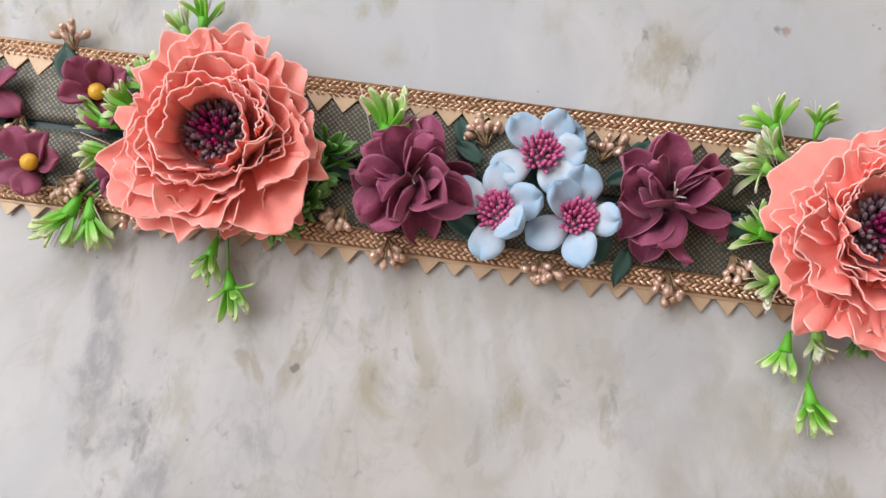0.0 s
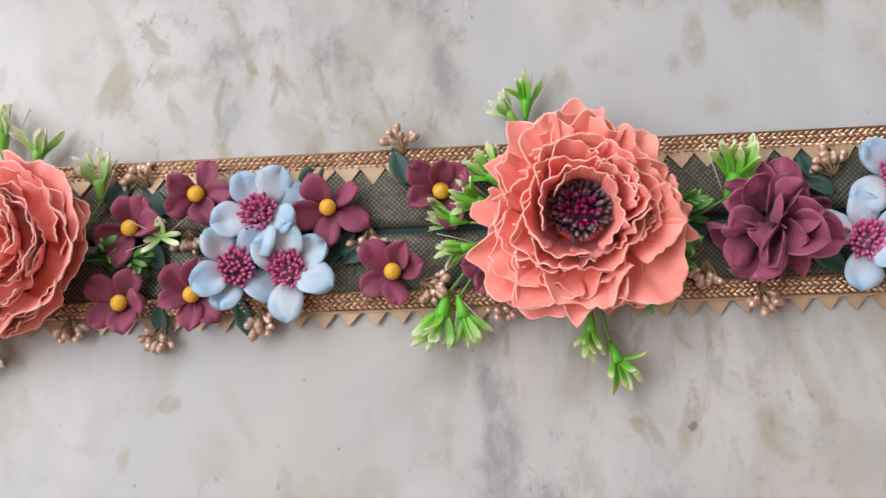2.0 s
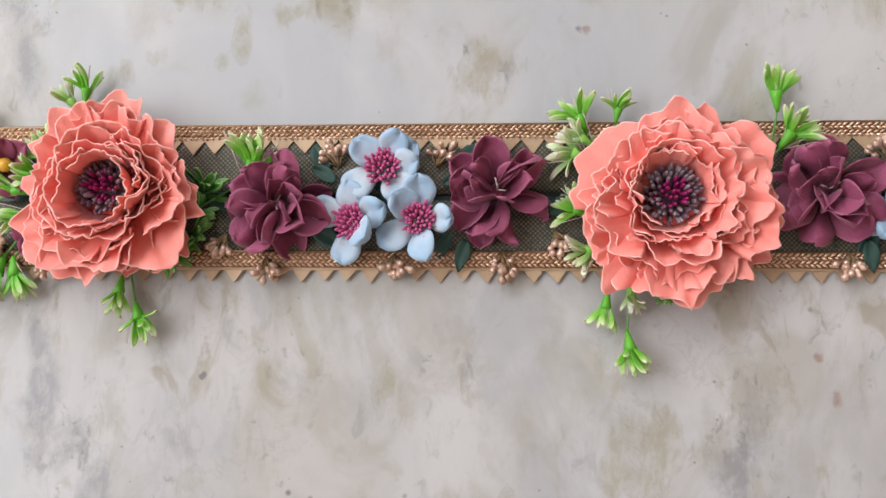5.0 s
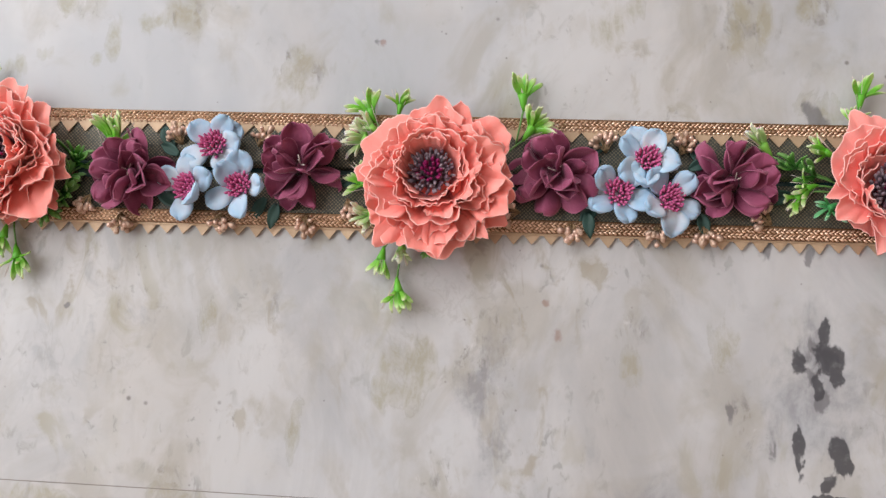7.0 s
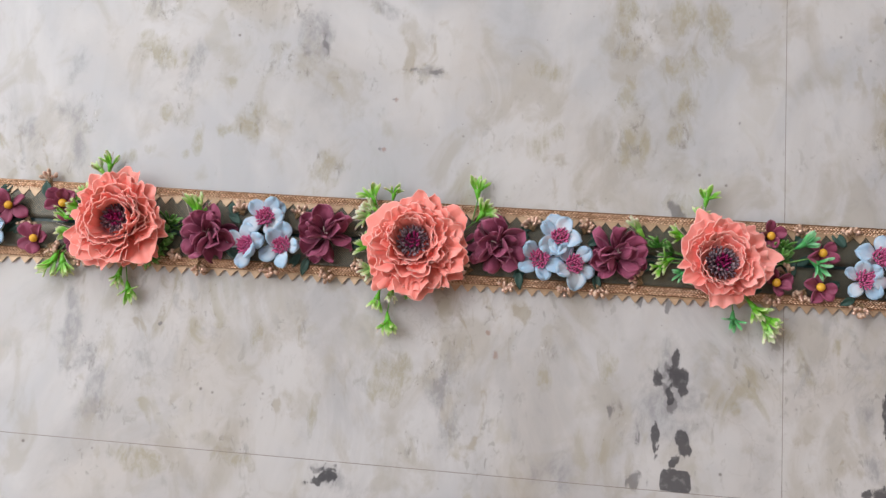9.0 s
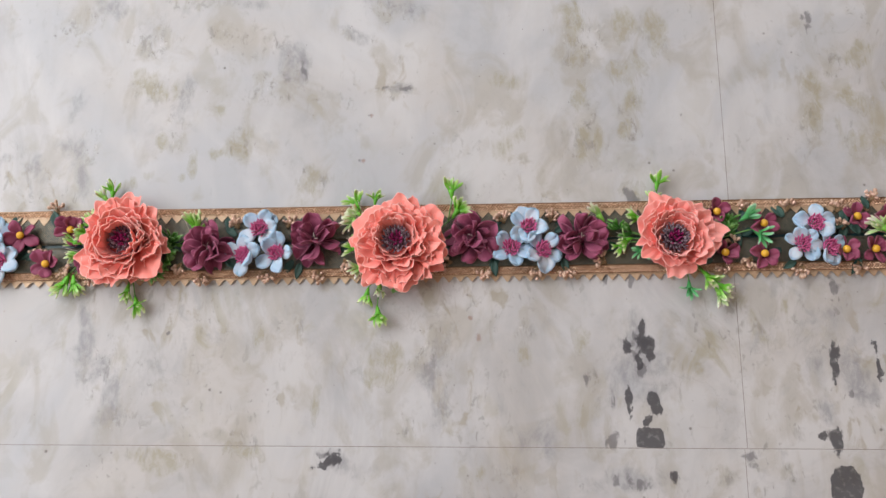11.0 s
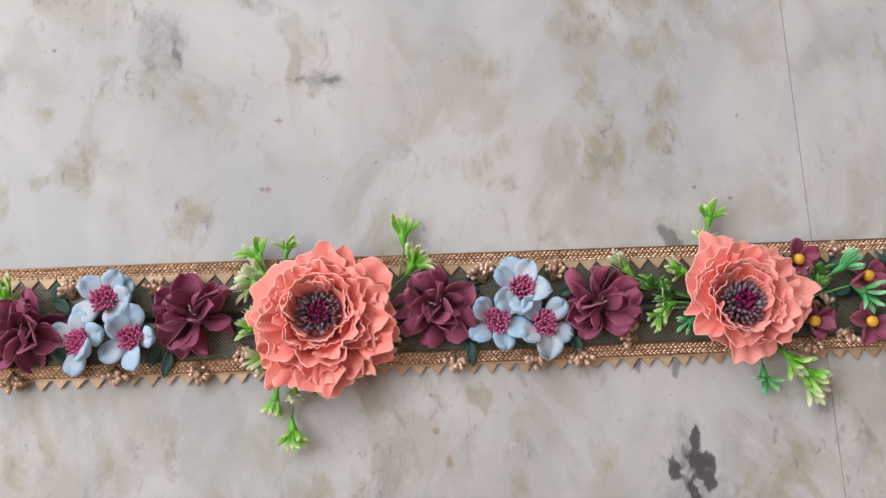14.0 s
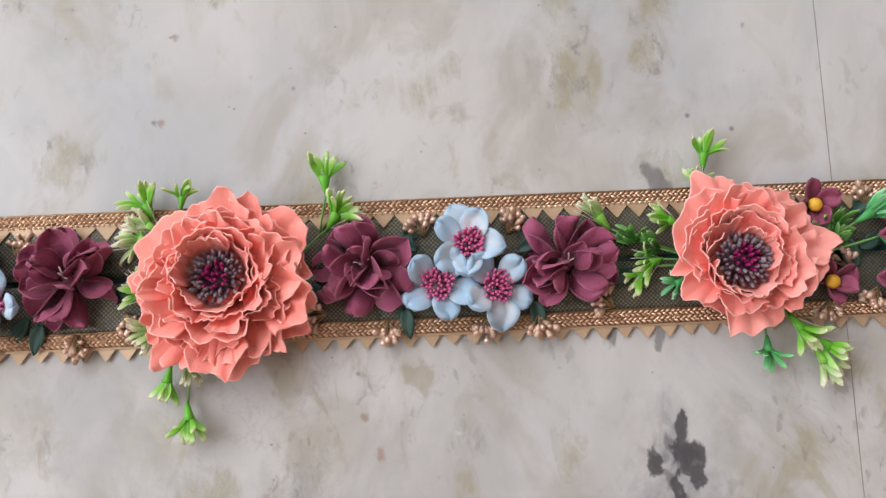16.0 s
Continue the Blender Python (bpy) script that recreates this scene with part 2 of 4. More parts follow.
        if name == "black":
            shape = m.math("MULTIPLY", shape, m.math("SUBTRACT", 1.0, m.math("MULTIPLY", m.smooth(m.noise(210.0, 4.0, 0.6, here), 0.5, 0.72), 0.22)))
        if name in ("ochre", "grey"):
            shape = m.math("MULTIPLY", shape, m.math("MULTIPLY_ADD", grit, 0.6, 0.4))
        base = m.mix(m.math("MULTIPLY", shape, amount), base, colour)
        if name == "ochre":
            rim = m.smooth(m.math("ABSOLUTE", m.math("SUBTRACT", field, 0.4)), 0.09, 0.0)
            base = m.mix(m.math("MULTIPLY", m.math("MULTIPLY", rim, patch(16.0, 0.42, 0.6)), 0.18), base, (0.22, 0.195, 0.14))
    for scale, size, gate, amount in ((40.0, 0.07, (21.0, 0.52, 0.56), 0.7), (95.0, 0.075, (33.0, 0.53, 0.57), 0.55)):
        specks = m.add("TexVoronoi")
        specks.inputs["Scale"].default_value = scale
        m.link(here, specks.inputs["Vector"])
        dot = m.math("MULTIPLY", m.smooth(specks.outputs["Distance"], size, size * 0.3), patch(*gate, 2.0))
        base = m.mix(m.math("MULTIPLY", dot, amount), base, (0.11, 0.09, 0.08))
    m.colour(base)
    gloss = m.math("MULTIPLY_ADD", m.noise(18.0, 5.0, 0.6, here), 0.18, 0.24)
    m.link(gloss, m.bsdf.inputs["Roughness"])
    return m.bump(m.noise(35.0, 3.0, 0.5, here), 0.05, 0.0004).mat


MARBLE = marble()
GROUT = plain("grey_joint_filler", (0.07, 0.055, 0.045), (0.36, 0.32, 0.29), 0.85, 0.0, 38.0)

# ---- helpers of this scene; shapes are worked out in millimetres ----
MM = 0.001
rng = random.Random(7)


def mesh_of(name, bm, material, smooth=True):
    bm.transform(Matrix.Scale(MM, 4))
    bmesh.ops.recalc_face_normals(bm, faces=bm.faces)
    data = bpy.data.meshes.new(name)
    bm.to_mesh(data)
    bm.free()
    for p in data.polygons:
        p.use_smooth = smooth
    data.materials.append(material)
    return data


def part_mesh(name, data, parent, m=None, label=""):
    ob = new(name, data)
    ob.parent = parent
    if m is not None:
        ob.matrix_basis = m
    return tagged(ob, label)


def part(name, bm, material, parent, label="", m=None, smooth=True):
    return part_mesh(name, mesh_of(name, bm, material, smooth), parent, m, label)


def thing(name, x, y, z, turn, label, category, group=""):
    ob = new(name)
    ob.empty_display_size = 0.005
    ob.matrix_basis = pose(x * MM, y * MM, z * MM, 0, 0, turn)
    return tagged(ob, label, category, group)


def at(x, y, z, rx=0, ry=0, rz=0, size=1.0):
    """A pose in millimetres and degrees: tilt, then turn about the upright."""
    return pose(x * MM, y * MM, z * MM, 0, 0, rz) @ pose(0, 0, 0, rx, ry, 0) @ Matrix.Scale(size, 4)


def sheet(shape, nu, nv, thick, tone=lambda u, v: v, rim=lambda u, v: 0.0, last=0.0):
    """A thin solid from shape(u, v), u from -1 to 1 and v from 0 to 1; thick may be a function of u and v."""
    bm = bmesh.new()
    tones, rims = bm.verts.layers.float.new("tone"), bm.verts.layers.float.new("rim")
    us, vs = [2 * i / nu - 1 for i in range(nu + 1)], [j / nv for j in range(nv + 1)]
    if last:
        vs = [(1 - last) * j / (nv - 1) for j in range(nv)] + [1.0]
    mid = [[Vector(shape(u, v)) for u in us] for v in vs]
    faces = []
    for side in (1, -1):
        grid = []
        for j, v in enumerate(vs):
            row = []
            for i, u in enumerate(us):
                du = mid[j][min(i + 1, nu)] - mid[j][max(i - 1, 0)]
                dv = mid[min(j + 1, nv)][i] - mid[max(j - 1, 0)][i]
                n = du.cross(dv)
                n = n.normalized() if n.length > 1e-9 else Vector((0, 0, 1))
                t = thick(u, v) if callable(thick) else thick
                vert = bm.verts.new(mid[j][i] + n * (side * t / 2))
                vert[tones], vert[rims] = tone(u, v), rim(u, v)
                row.append(vert)
            grid.append(row)
        faces.append(grid)
    top, low = faces
    for j in range(nv):
        for i in range(nu):
            bm.faces.new((top[j][i], top[j][i + 1], top[j + 1][i + 1], top[j + 1][i]))
            bm.faces.new((low[j][i], low[j + 1][i], low[j + 1][i + 1], low[j][i + 1]))
    edge = [(0, i) for i in range(nu)] + [(j, nu) for j in range(nv)] + [(nv, i) for i in range(nu, 0, -1)] + [(j, 0) for j in range(nv, 0, -1)]
    for (a, b), (c, d) in zip(edge, edge[1:] + edge[:1]):
        bm.faces.new((top[a][b], low[a][b], low[c][d], top[c][d]))
    return bm


def paddle(length, width, thick, cup=0.0, bend=0.0, wave=0.0, seed=0.0, peak=0.62, base=0.3, nu=8, nv=9, fold=0.0, rim_from=0.86, pointed=False):
    """A rounded petal or leaf that runs along +y from the origin: cup lifts its sides, bend its tip."""

    def half(v):
        if pointed:
            return width / 2 * max(0.03, math.sin(math.pi * min(1.0, 0.08 + 0.92 * v)) ** 0.85)
        round_tip = math.sqrt(max(0.0, 1 - max(0.0, (v - peak) / (1.001 - peak)) ** 2))
        return width / 2 * (base + (1 - base) * math.sin(min(1.0, v / peak) * math.pi / 2)) * max(round_tip, 0.04)

    def shape(u, v):
        h = half(v)
        wobble = noise.noise(Vector((u * 1.3 + seed, v * 2.1, seed * 3.7)))
        z = cup * u * u * (h * 2 / width) + bend * v * v + wave * wobble * (0.3 + v) + fold * abs(u) * h
        return (u * h * (1 + 0.12 * wobble), v * length * (1 + 0.05 * wobble * (u * u)), z)

    def fat(u, v):
        return 0.12 + (thick - 0.12) * math.sqrt(max(0.0, 1 - u * u)) * math.sqrt(max(0.0, 1 - (2 * min(max(v, 0.02), 1) - 1) ** 8))

    return sheet(shape, nu, nv, fat, rim=lambda u, v: max(abs(u), v) ** 3 if max(abs(u), v) > rim_from else 0.0)


def drop(radius, length, rings=6, sides=8, neck=0.25):
    """A pip along +y, narrow at its foot."""
    bm = bmesh.new()
    rows = []
    for k in range(rings + 1):
        a = k / rings
        r = radius * math.sqrt(max(0.004, 1 - (2 * a - 1) ** 2)) * (neck + (1 - neck) * min(1.0, a * 1.5))
        rows.append([bm.verts.new((r * math.cos(2 * math.pi * s / sides), a * length, r * math.sin(2 * math.pi * s / sides))) for s in range(sides)])
    for p, q in zip(rows, rows[1:]):
        for s in range(sides):
            bm.faces.new((p[s], p[(s + 1) % sides], q[(s + 1) % sides], q[s]))
    bm.faces.new(rows[0][::-1])
    bm.faces.new(rows[-1])
    return bm


def tube(points, radius, sides=6, taper=1.0):
    bm = bmesh.new()
    rows = []
    points = [Vector(p) for p in points]
    for k, p in enumerate(points):
        d = (points[min(k + 1, len(points) - 1)] - points[max(k - 1, 0)]).normalized()
        a = d.cross(Vector((0.13, 0.2, 1.0))).normalized()
        b = d.cross(a)
        r = radius * (1 + (taper - 1) * k / (len(points) - 1))
        rows.append([bm.verts.new(p + a * r * math.cos(2 * math.pi * s / sides) + b * r * math.sin(2 * math.pi * s / sides)) for s in range(sides)])
    for p, q in zip(rows, rows[1:]):
        for s in range(sides):
            bm.faces.new((p[s], p[(s + 1) % sides], q[(s + 1) % sides], q[s]))
    bm.faces.new(rows[0][::-1])
    bm.faces.new(rows[-1])
    return bm


def lathe(profile, sides=7):
    """A round solid about +y from (y, radius) pairs."""
    bm = bmesh.new()
    rows = [[bm.verts.new((r * math.cos(2 * math.pi * s / sides), y, r * math.sin(2 * math.pi * s / sides))) for s in range(sides)] for y, r in profile]
    for p, q in zip(rows, rows[1:]):
        for s in range(sides):
            bm.faces.new((p[s], p[(s + 1) % sides], q[(s + 1) % sides], q[s]))
    bm.faces.new(rows[0][::-1])
    bm.faces.new(rows[-1])
    return bm


def arc(a, b, lift, n=7):
    """Points from a to b that rise by lift midway."""
    a, b = Vector(a), Vector(b)
    return [a.lerp(b, k / (n - 1)) + Vector((0, 0, lift * math.sin(math.pi * k / (n - 1)))) for k in range(n)]


def block(x0, x1, y0, y1, z0, z1, bevel=0.0):
    bm = bmesh.new()
    bmesh.ops.create_cube(bm, size=1.0)
    bm.transform(Matrix.Translation(((x0 + x1) / 2, (y0 + y1) / 2, (z0 + z1) / 2)) @ Matrix.Diagonal((x1 - x0, y1 - y0, z1 - z0, 1)))
    if bevel:
        bmesh.ops.bevel(bm, geom=list(bm.edges), offset=bevel, segments=2, affect="EDGES")
    return bm


def mid_line(x):
    """The belt lies a little askew: the y of its middle at x."""
    return -0.9 + 0.0125 * x


BELT_TILT = math.degrees(math.atan(0.0125))
BACK = 2.4  # top of the ribbon over the floor

# ---- room ----


def structure(name, bm, material, label, category):
    ob = new(name, mesh_of(name, bm, material, False))
    return tagged(ob, label, category, "", "structure")


# unseen walls and ceiling, added to close the room and bounce light
structure("wall_south", block(-1650, 2800, -2150, -2000, 0, 2700), BOUNCE_WALL, "plain unseen wall, warm cream to bounce warm light", "wall")
wall = new("wall_west")
tagged(wall, "unseen white painted side wall with one wide assumed window opening", "wall", "", "structure")
for y0, y1, z0, z1 in ((-2150, -900, 0, 2700), (1600, 2150, 0, 2700), (-900, 1600, 0, 850), (-900, 1600, 2400, 2700)):
    part("wall_section", block(-1650, -1500, y0, y1, z0, z1), WALL, wall, smooth=False)
structure("wall_east", block(2800, 2950, -2150, 2150, 0, 2700), BOUNCE_WALL, "plain unseen wall, warm cream to bounce warm light", "wall")
structure("ceiling", block(-1650, 2950, -2150, 2150, 2700, 2850), WALL, "plain unseen white painted ceiling", "ceiling")
wall = new("wall_north")
tagged(wall, "unseen white painted wall with one wide assumed window opening", "wall", "", "structure")
for x0, x1, z0, z1 in ((600, 2800, 0, 2700), (-1650, 600, 0, 850), (-1650, 600, 2400, 2700)):
    part("wall_section", block(x0, x1, 2000, 2150, z0, z1), WALL, wall, smooth=False)

STAINS = []


def stain(kind, x, y, wide, high, turn=0.0, strength=1.0):
    STAINS.append((kind, x, y, wide, high, radians(turn), strength))


stain("dark", 559, 190, 10, 22, 0, 0.78)
stain("dark", 137, 147, 9, 27, 0, 0.78)
stain("dark", 205, 135, 18, 5, 0, 0.78)
stain("dark", 224, 134, 18, 5, 0, 0.78)
stain("dark", 405, 39, 13, 19, 10, 1.0)
stain("ochre", 408, 44, 20, 26, -6, 0.8)
stain("dark", 406, -82, 26, 34, 0, 0.8)
stain("grey", 407, -96, 46, 90, 0, 1.0)
stain("dark", 191, 110, 6, 6, 0, 0.75)
stain("dark", 449, 108, 4, 4, 0, 0.75)
stain("dark", 185, 72, 5, 5, 0, 0.75)
stain("dark", 58, -90, 5, 4, 0, 0.75)
stain("dark", 486, 82, 3, 3, 0, 0.75)
stain("dark", 276, -54, 3, 3, 0, 0.75)
stain("grey", -29, -76, 25, 35, -14, 0.9)
stain("grey", -19, -98, 30, 34, -14, 0.9)
stain("grey", -4, -124, 22, 49, -14, 0.9)
stain("grey", 125, 158, 43, 38, -14, 0.9)
stain("grey", 177, 185, 33, 16, -14, 0.9)
stain("grey", 33, 130, 14, 48, -14, 0.9)
stain("grey", -60, 80, 31, 31, -14, 0.9)
stain("grey", -57, 124, 19, 37, -14, 0.9)
stain("grey", 242, -94, 20, 59, -14, 0.9)
stain("grey", 255, -128, 17, 44, -14, 0.9)
stain("grey", 215, 212, 61, 19, -14, 0.9)
stain("grey", 81, 217, 55, 13, -14, 0.9)
stain("grey", -34, 215, 33, 27, -14, 0.9)
stain("grey", 330, -156, 34, 29, -14, 0.9)
stain("ochre", 362, 192, 24, 36, -6, 0.9)
stain("ochre", 406, 189, 22, 31, -6, 0.9)
stain("ochre", 430, 179, 22, 49, -6, 0.9)
stain("ochre", 366, 163, 24, 22, -6, 0.9)
stain("ochre", 368, 130, 13, 34, -6, 0.9)
stain("ochre", 405, 149, 29, 32, -6, 0.9)
stain("ochre", 404, 98, 13, 18, -6, 0.9)
stain("ochre", 557, 134, 16, 30, -6, 0.9)
stain("ochre", 558, 106, 13, 34, -6, 0.9)
stain("ochre", 600, 163, 19, 24, -6, 0.9)
stain("ochre", 593, 122, 24, 24, -6, 0.9)
stain("ochre", 627, 131, 25, 24, -6, 0.9)
stain("ochre", 596, 80, 32, 32, -6, 0.9)
stain("ochre", 306, 87, 18, 34, -6, 0.9)
stain("ochre", 88, 89, 23, 23, -6, 0.9)
stain("ochre", 68, 78, 18, 13, -6, 0.9)
stain("ochre", 2, 144, 38, 24, -6, 0.9)
stain("ochre", 141, 51, 23, 28, -6, 0.9)
stain("ochre", 66, 117, 18, 13, -6, 0.9)
stain("ochre", 107, -79, 9, 22, -6, 0.9)
stain("ochre", 157, -127, 7, 31, -6, 0.9)
stain("ochre", 212, -93, 32, 32, -6, 0.9)
stain("ochre", 316, -88, 12, 22, -6, 0.9)
stain("ochre", 450, -100, 8, 9, -6, 0.9)
stain("ochre", 37, -170, 43, 21, -6, 0.9)
stain("ochre", 103, -166, 38, 14, -6, 0.9)
stain("ochre", 283, -177, 9, 16, -6, 0.9)
stain("ochre", 481, -45, 30, 20, -6, 0.9)
stain("ochre", 629, 19, 21, 42, -6, 0.9)
stain("ochre", 360, -72, 15, 30, -6, 0.9)
stain("grey", -128, 72, 44, 15, 14, 0.9)
stain("grey", -84, 63, 20, 28, 14, 0.9)
stain("grey", -47, 57, 13, 39, 14, 0.9)
stain("grey", -32, -62, 15, 34, 14, 0.9)
stain("grey", -24, -78, 15, 21, 14, 0.9)
stain("grey", -19, -100, 8, 16, 14, 0.9)
stain("grey", -213, -49, 13, 10, 14, 0.9)
stain("grey", -248, 70, 25, 17, 14, 0.9)
stain("ochre", -151, 61, 49, 9, 4, 0.8)
stain("ochre", -7, 51, 17, 15, 4, 0.8)
stain("ochre", 36, 54, 8, 10, 4, 0.8)
stain("ochre", -65, -105, 7, 7, 4, 0.8)
stain("ochre", -147, -64, 8, 6, 4, 0.8)
stain("ochre", -161, -83, 8, 12, 4, 0.8)
stain("ochre", -224, 64, 25, 14, 4, 0.8)
stain("ochre", -183, -102, 18, 10, 4, 0.8)
stain("ochre", 8, 60, 9, 12, 4, 0.8)
stain("rust", -108, -90, 6, 7, 0, 0.9)
stain("rust", -136, -76, 3, 3, 0, 0.9)
stain("rust", 64, -14, 3, 3, 0, 0.9)
stain("rust", -98, -54, 2, 2, 0, 0.9)
stain("dark", 36, -72, 5, 4, 0, 0.75)
stain("dark", 58, -90, 6, 4, 0, 0.75)
stain("dark", -21, -89, 9, 2, 0, 0.75)
stain("dark", -231, 57, 4, 3, 0, 0.75)
stain("ochre", 13, 138, 43, 23, -4, 0.9)
stain("ochre", 85, 87, 23, 21, -4, 0.9)
stain("ochre", 16, 88, 11, 15, -4, 0.9)
stain("ochre", 149, 59, 23, 19, -4, 0.9)
stain("ochre", 46, 72, 10, 27, -4, 0.9)
stain("ochre", -5, 52, 10, 14, -4, 0.9)
stain("ochre", 106, -78, 7, 22, -4, 0.9)
stain("ochre", 204, -110, 25, 21, -4, 0.9)
stain("ochre", 215, -89, 10, 26, -4, 0.9)
stain("ochre", 155, -131, 6, 29, -4, 0.9)
stain("ochre", 305, 142, 27, 17, -4, 0.9)
stain("ochre", 309, 93, 18, 18, -4, 0.9)
stain("ochre", 368, 86, 12, 35, -4, 0.9)
stain("ochre", 381, 86, 9, 26, -4, 0.9)
stain("ochre", 409, 122, 14, 35, -4, 0.9)
stain("grey", 120, 144, 28, 28, -10, 0.85)
stain("grey", 136, 148, 10, 27, -10, 0.85)
stain("grey", 247, -101, 14, 44, -10, 0.85)
stain("grey", 213, 134, 36, 10, -10, 0.85)
stain("rust", 193, 110, 6, 6, 0, 0.9)
stain("rust", 187, 72, 5, 5, 0, 0.9)
stain("rust", 276, -60, 4, 4, 0, 0.9)
stain("rust", 282, -74, 7, 10, 0, 0.9)

stain("black", 410, -71, 9, 16, 0, 0.95)
stain("black", 413, -84, 20, 22, 0, 0.95)
stain("black", 416, -89, 13, 15, 0, 0.95)
stain("black", 397, -83, 9, 17, 0, 0.95)
stain("black", 406, -95, 6, 13, 0, 0.95)
stain("black", 396, -124, 6, 28, 0, 0.95)
stain("black", 416, -126, 13, 22, 14, 0.95)
stain("black", 409, -139, 15, 9, 30, 0.95)
stain("black", 555, -87, 9, 22, 0, 0.95)
stain("black", 554, -100, 8, 20, 0, 0.95)
stain("black", 586, -83, 5, 13, 14, 0.95)
stain("black", 587, -101, 6, 23, 0, 0.95)
stain("black", 548, -153, 14, 22, 10, 0.95)
stain("black", 539, -150, 8, 10, 0, 0.95)
stain("black", 428, -181, 9, 16, 14, 0.95)
stain("dark", 384, -124, 3, 20, 0, 0.85)
stain("dark", 382, -154, 10, 13, 0, 0.85)
stain("dark", 391, -156, 7, 8, 0, 0.85)
stain("dark", 565, -118, 5, 16, 0, 0.85)
stain("dark", 487, -167, 18, 13, -20, 0.85)
stain("dark", 412, -165, 3, 6, 0, 0.85)
stain("dark", 401, -185, 20, 12, 0, 0.85)
stain("dark", 385, -182, 10, 9, 0, 0.85)
stain("dark", 360, -187, 10, 7, 0, 0.85)
stain("dark", 170, -166, 28, 14, -25, 0.85)
stain("dark", 365, -103, 7, 22, 0, 0.85)
stain("dark", 408, -103, 7, 15, 0, 0.85)
stain("dark", 381, -28, 10, 13, 0, 0.85)
stain("dark", 559, -37, 12, 21, 0, 0.85)
stain("dark", 402, -31, 5, 13, 0, 0.85)
stain("grey", 542, -96, 18, 32, 0, 1.0)
stain("grey", 572, -105, 32, 57, 0, 1.0)
stain("grey", 407, -113, 47, 47, 0, 1.0)
stain("grey", 557, -61, 18, 32, 0, 1.0)
stain("grey", 395, -183, 61, 21, 0, 1.0)
stain("grey", 178, -169, 46, 20, -20, 1.0)
stain("grey", 547, -130, 15, 32, 0, 1.0)
stain("mottle", 4, 182, 49, 36, -8, 1.0)
stain("mottle", 61, 188, 38, 24, -8, 1.0)
stain("mottle", 7, 136, 43, 24, -8, 1.0)
stain("mottle", 110, 133, 54, 34, -8, 1.0)
stain("mottle", 135, 152, 14, 36, -8, 1.0)
stain("mottle", 84, 85, 31, 31, -8, 1.0)
stain("mottle", 175, 185, 33, 15, -8, 1.0)
stain("mottle", 213, 207, 49, 30, -8, 1.0)
stain("mottle", 24, 96, 26, 33, -8, 1.0)
stain("mottle", 144, 58, 31, 26, -8, 1.0)
stain("mottle", -63, 200, 32, 48, -8, 1.0)
stain("mottle", -44, 84, 21, 34, -8, 1.0)
stain("mottle", 212, 132, 38, 15, -8, 1.0)
stain("mottle", 113, 176, 22, 24, -8, 1.0)
stain("mottle", 31, 221, 49, 21, -8, 1.0)
stain("mottle", 369, 173, 49, 41, -8, 1.0)
stain("mottle", 371, 90, 38, 45, -8, 1.0)
stain("mottle", 583, 153, 32, 41, -8, 1.0)
stain("mottle", 558, 108, 20, 52, -8, 1.0)
stain("mottle", 406, 103, 22, 40, -8, 1.0)
stain("mottle", 247, -86, 34, 49, -8, 1.0)
stain("mottle", 317, -66, 15, 22, -8, 1.0)
stain("mottle", 229, -144, 39, 23, -8, 1.0)
stain("mottle", -15, -98, 34, 60, -8, 1.0)
stain("mottle", 375, -111, 20, 29, -8, 1.0)
stain("mottle", 99, -156, 59, 14, -8, 1.0)
stain("mottle", 1, -136, 34, 24, -8, 1.0)
stain("mottle", 514, -174, 30, 20, -8, 1.0)
stain("mottle", 461, -181, 29, 18, -8, 1.0)
stain("mottle", 299, -175, 29, 18, -8, 1.0)
stain("black", 172, -166, 24, 13, 20, 0.95)
stain("black", 158, -172, 16, 9, 10, 0.85)
stain("black", 411, -152, 20, 14, 0, 2)
stain("black", 552, -184, 20, 22, 4, 2)


floor = new("floor")
tagged(floor, "pale polished marble floor with grey veins and dark patches", "floor", "", "structure")
part("joint_bed", block(-1500, 2800, -2000, 2000, -30, -0.1), GROUT, floor, smooth=False)


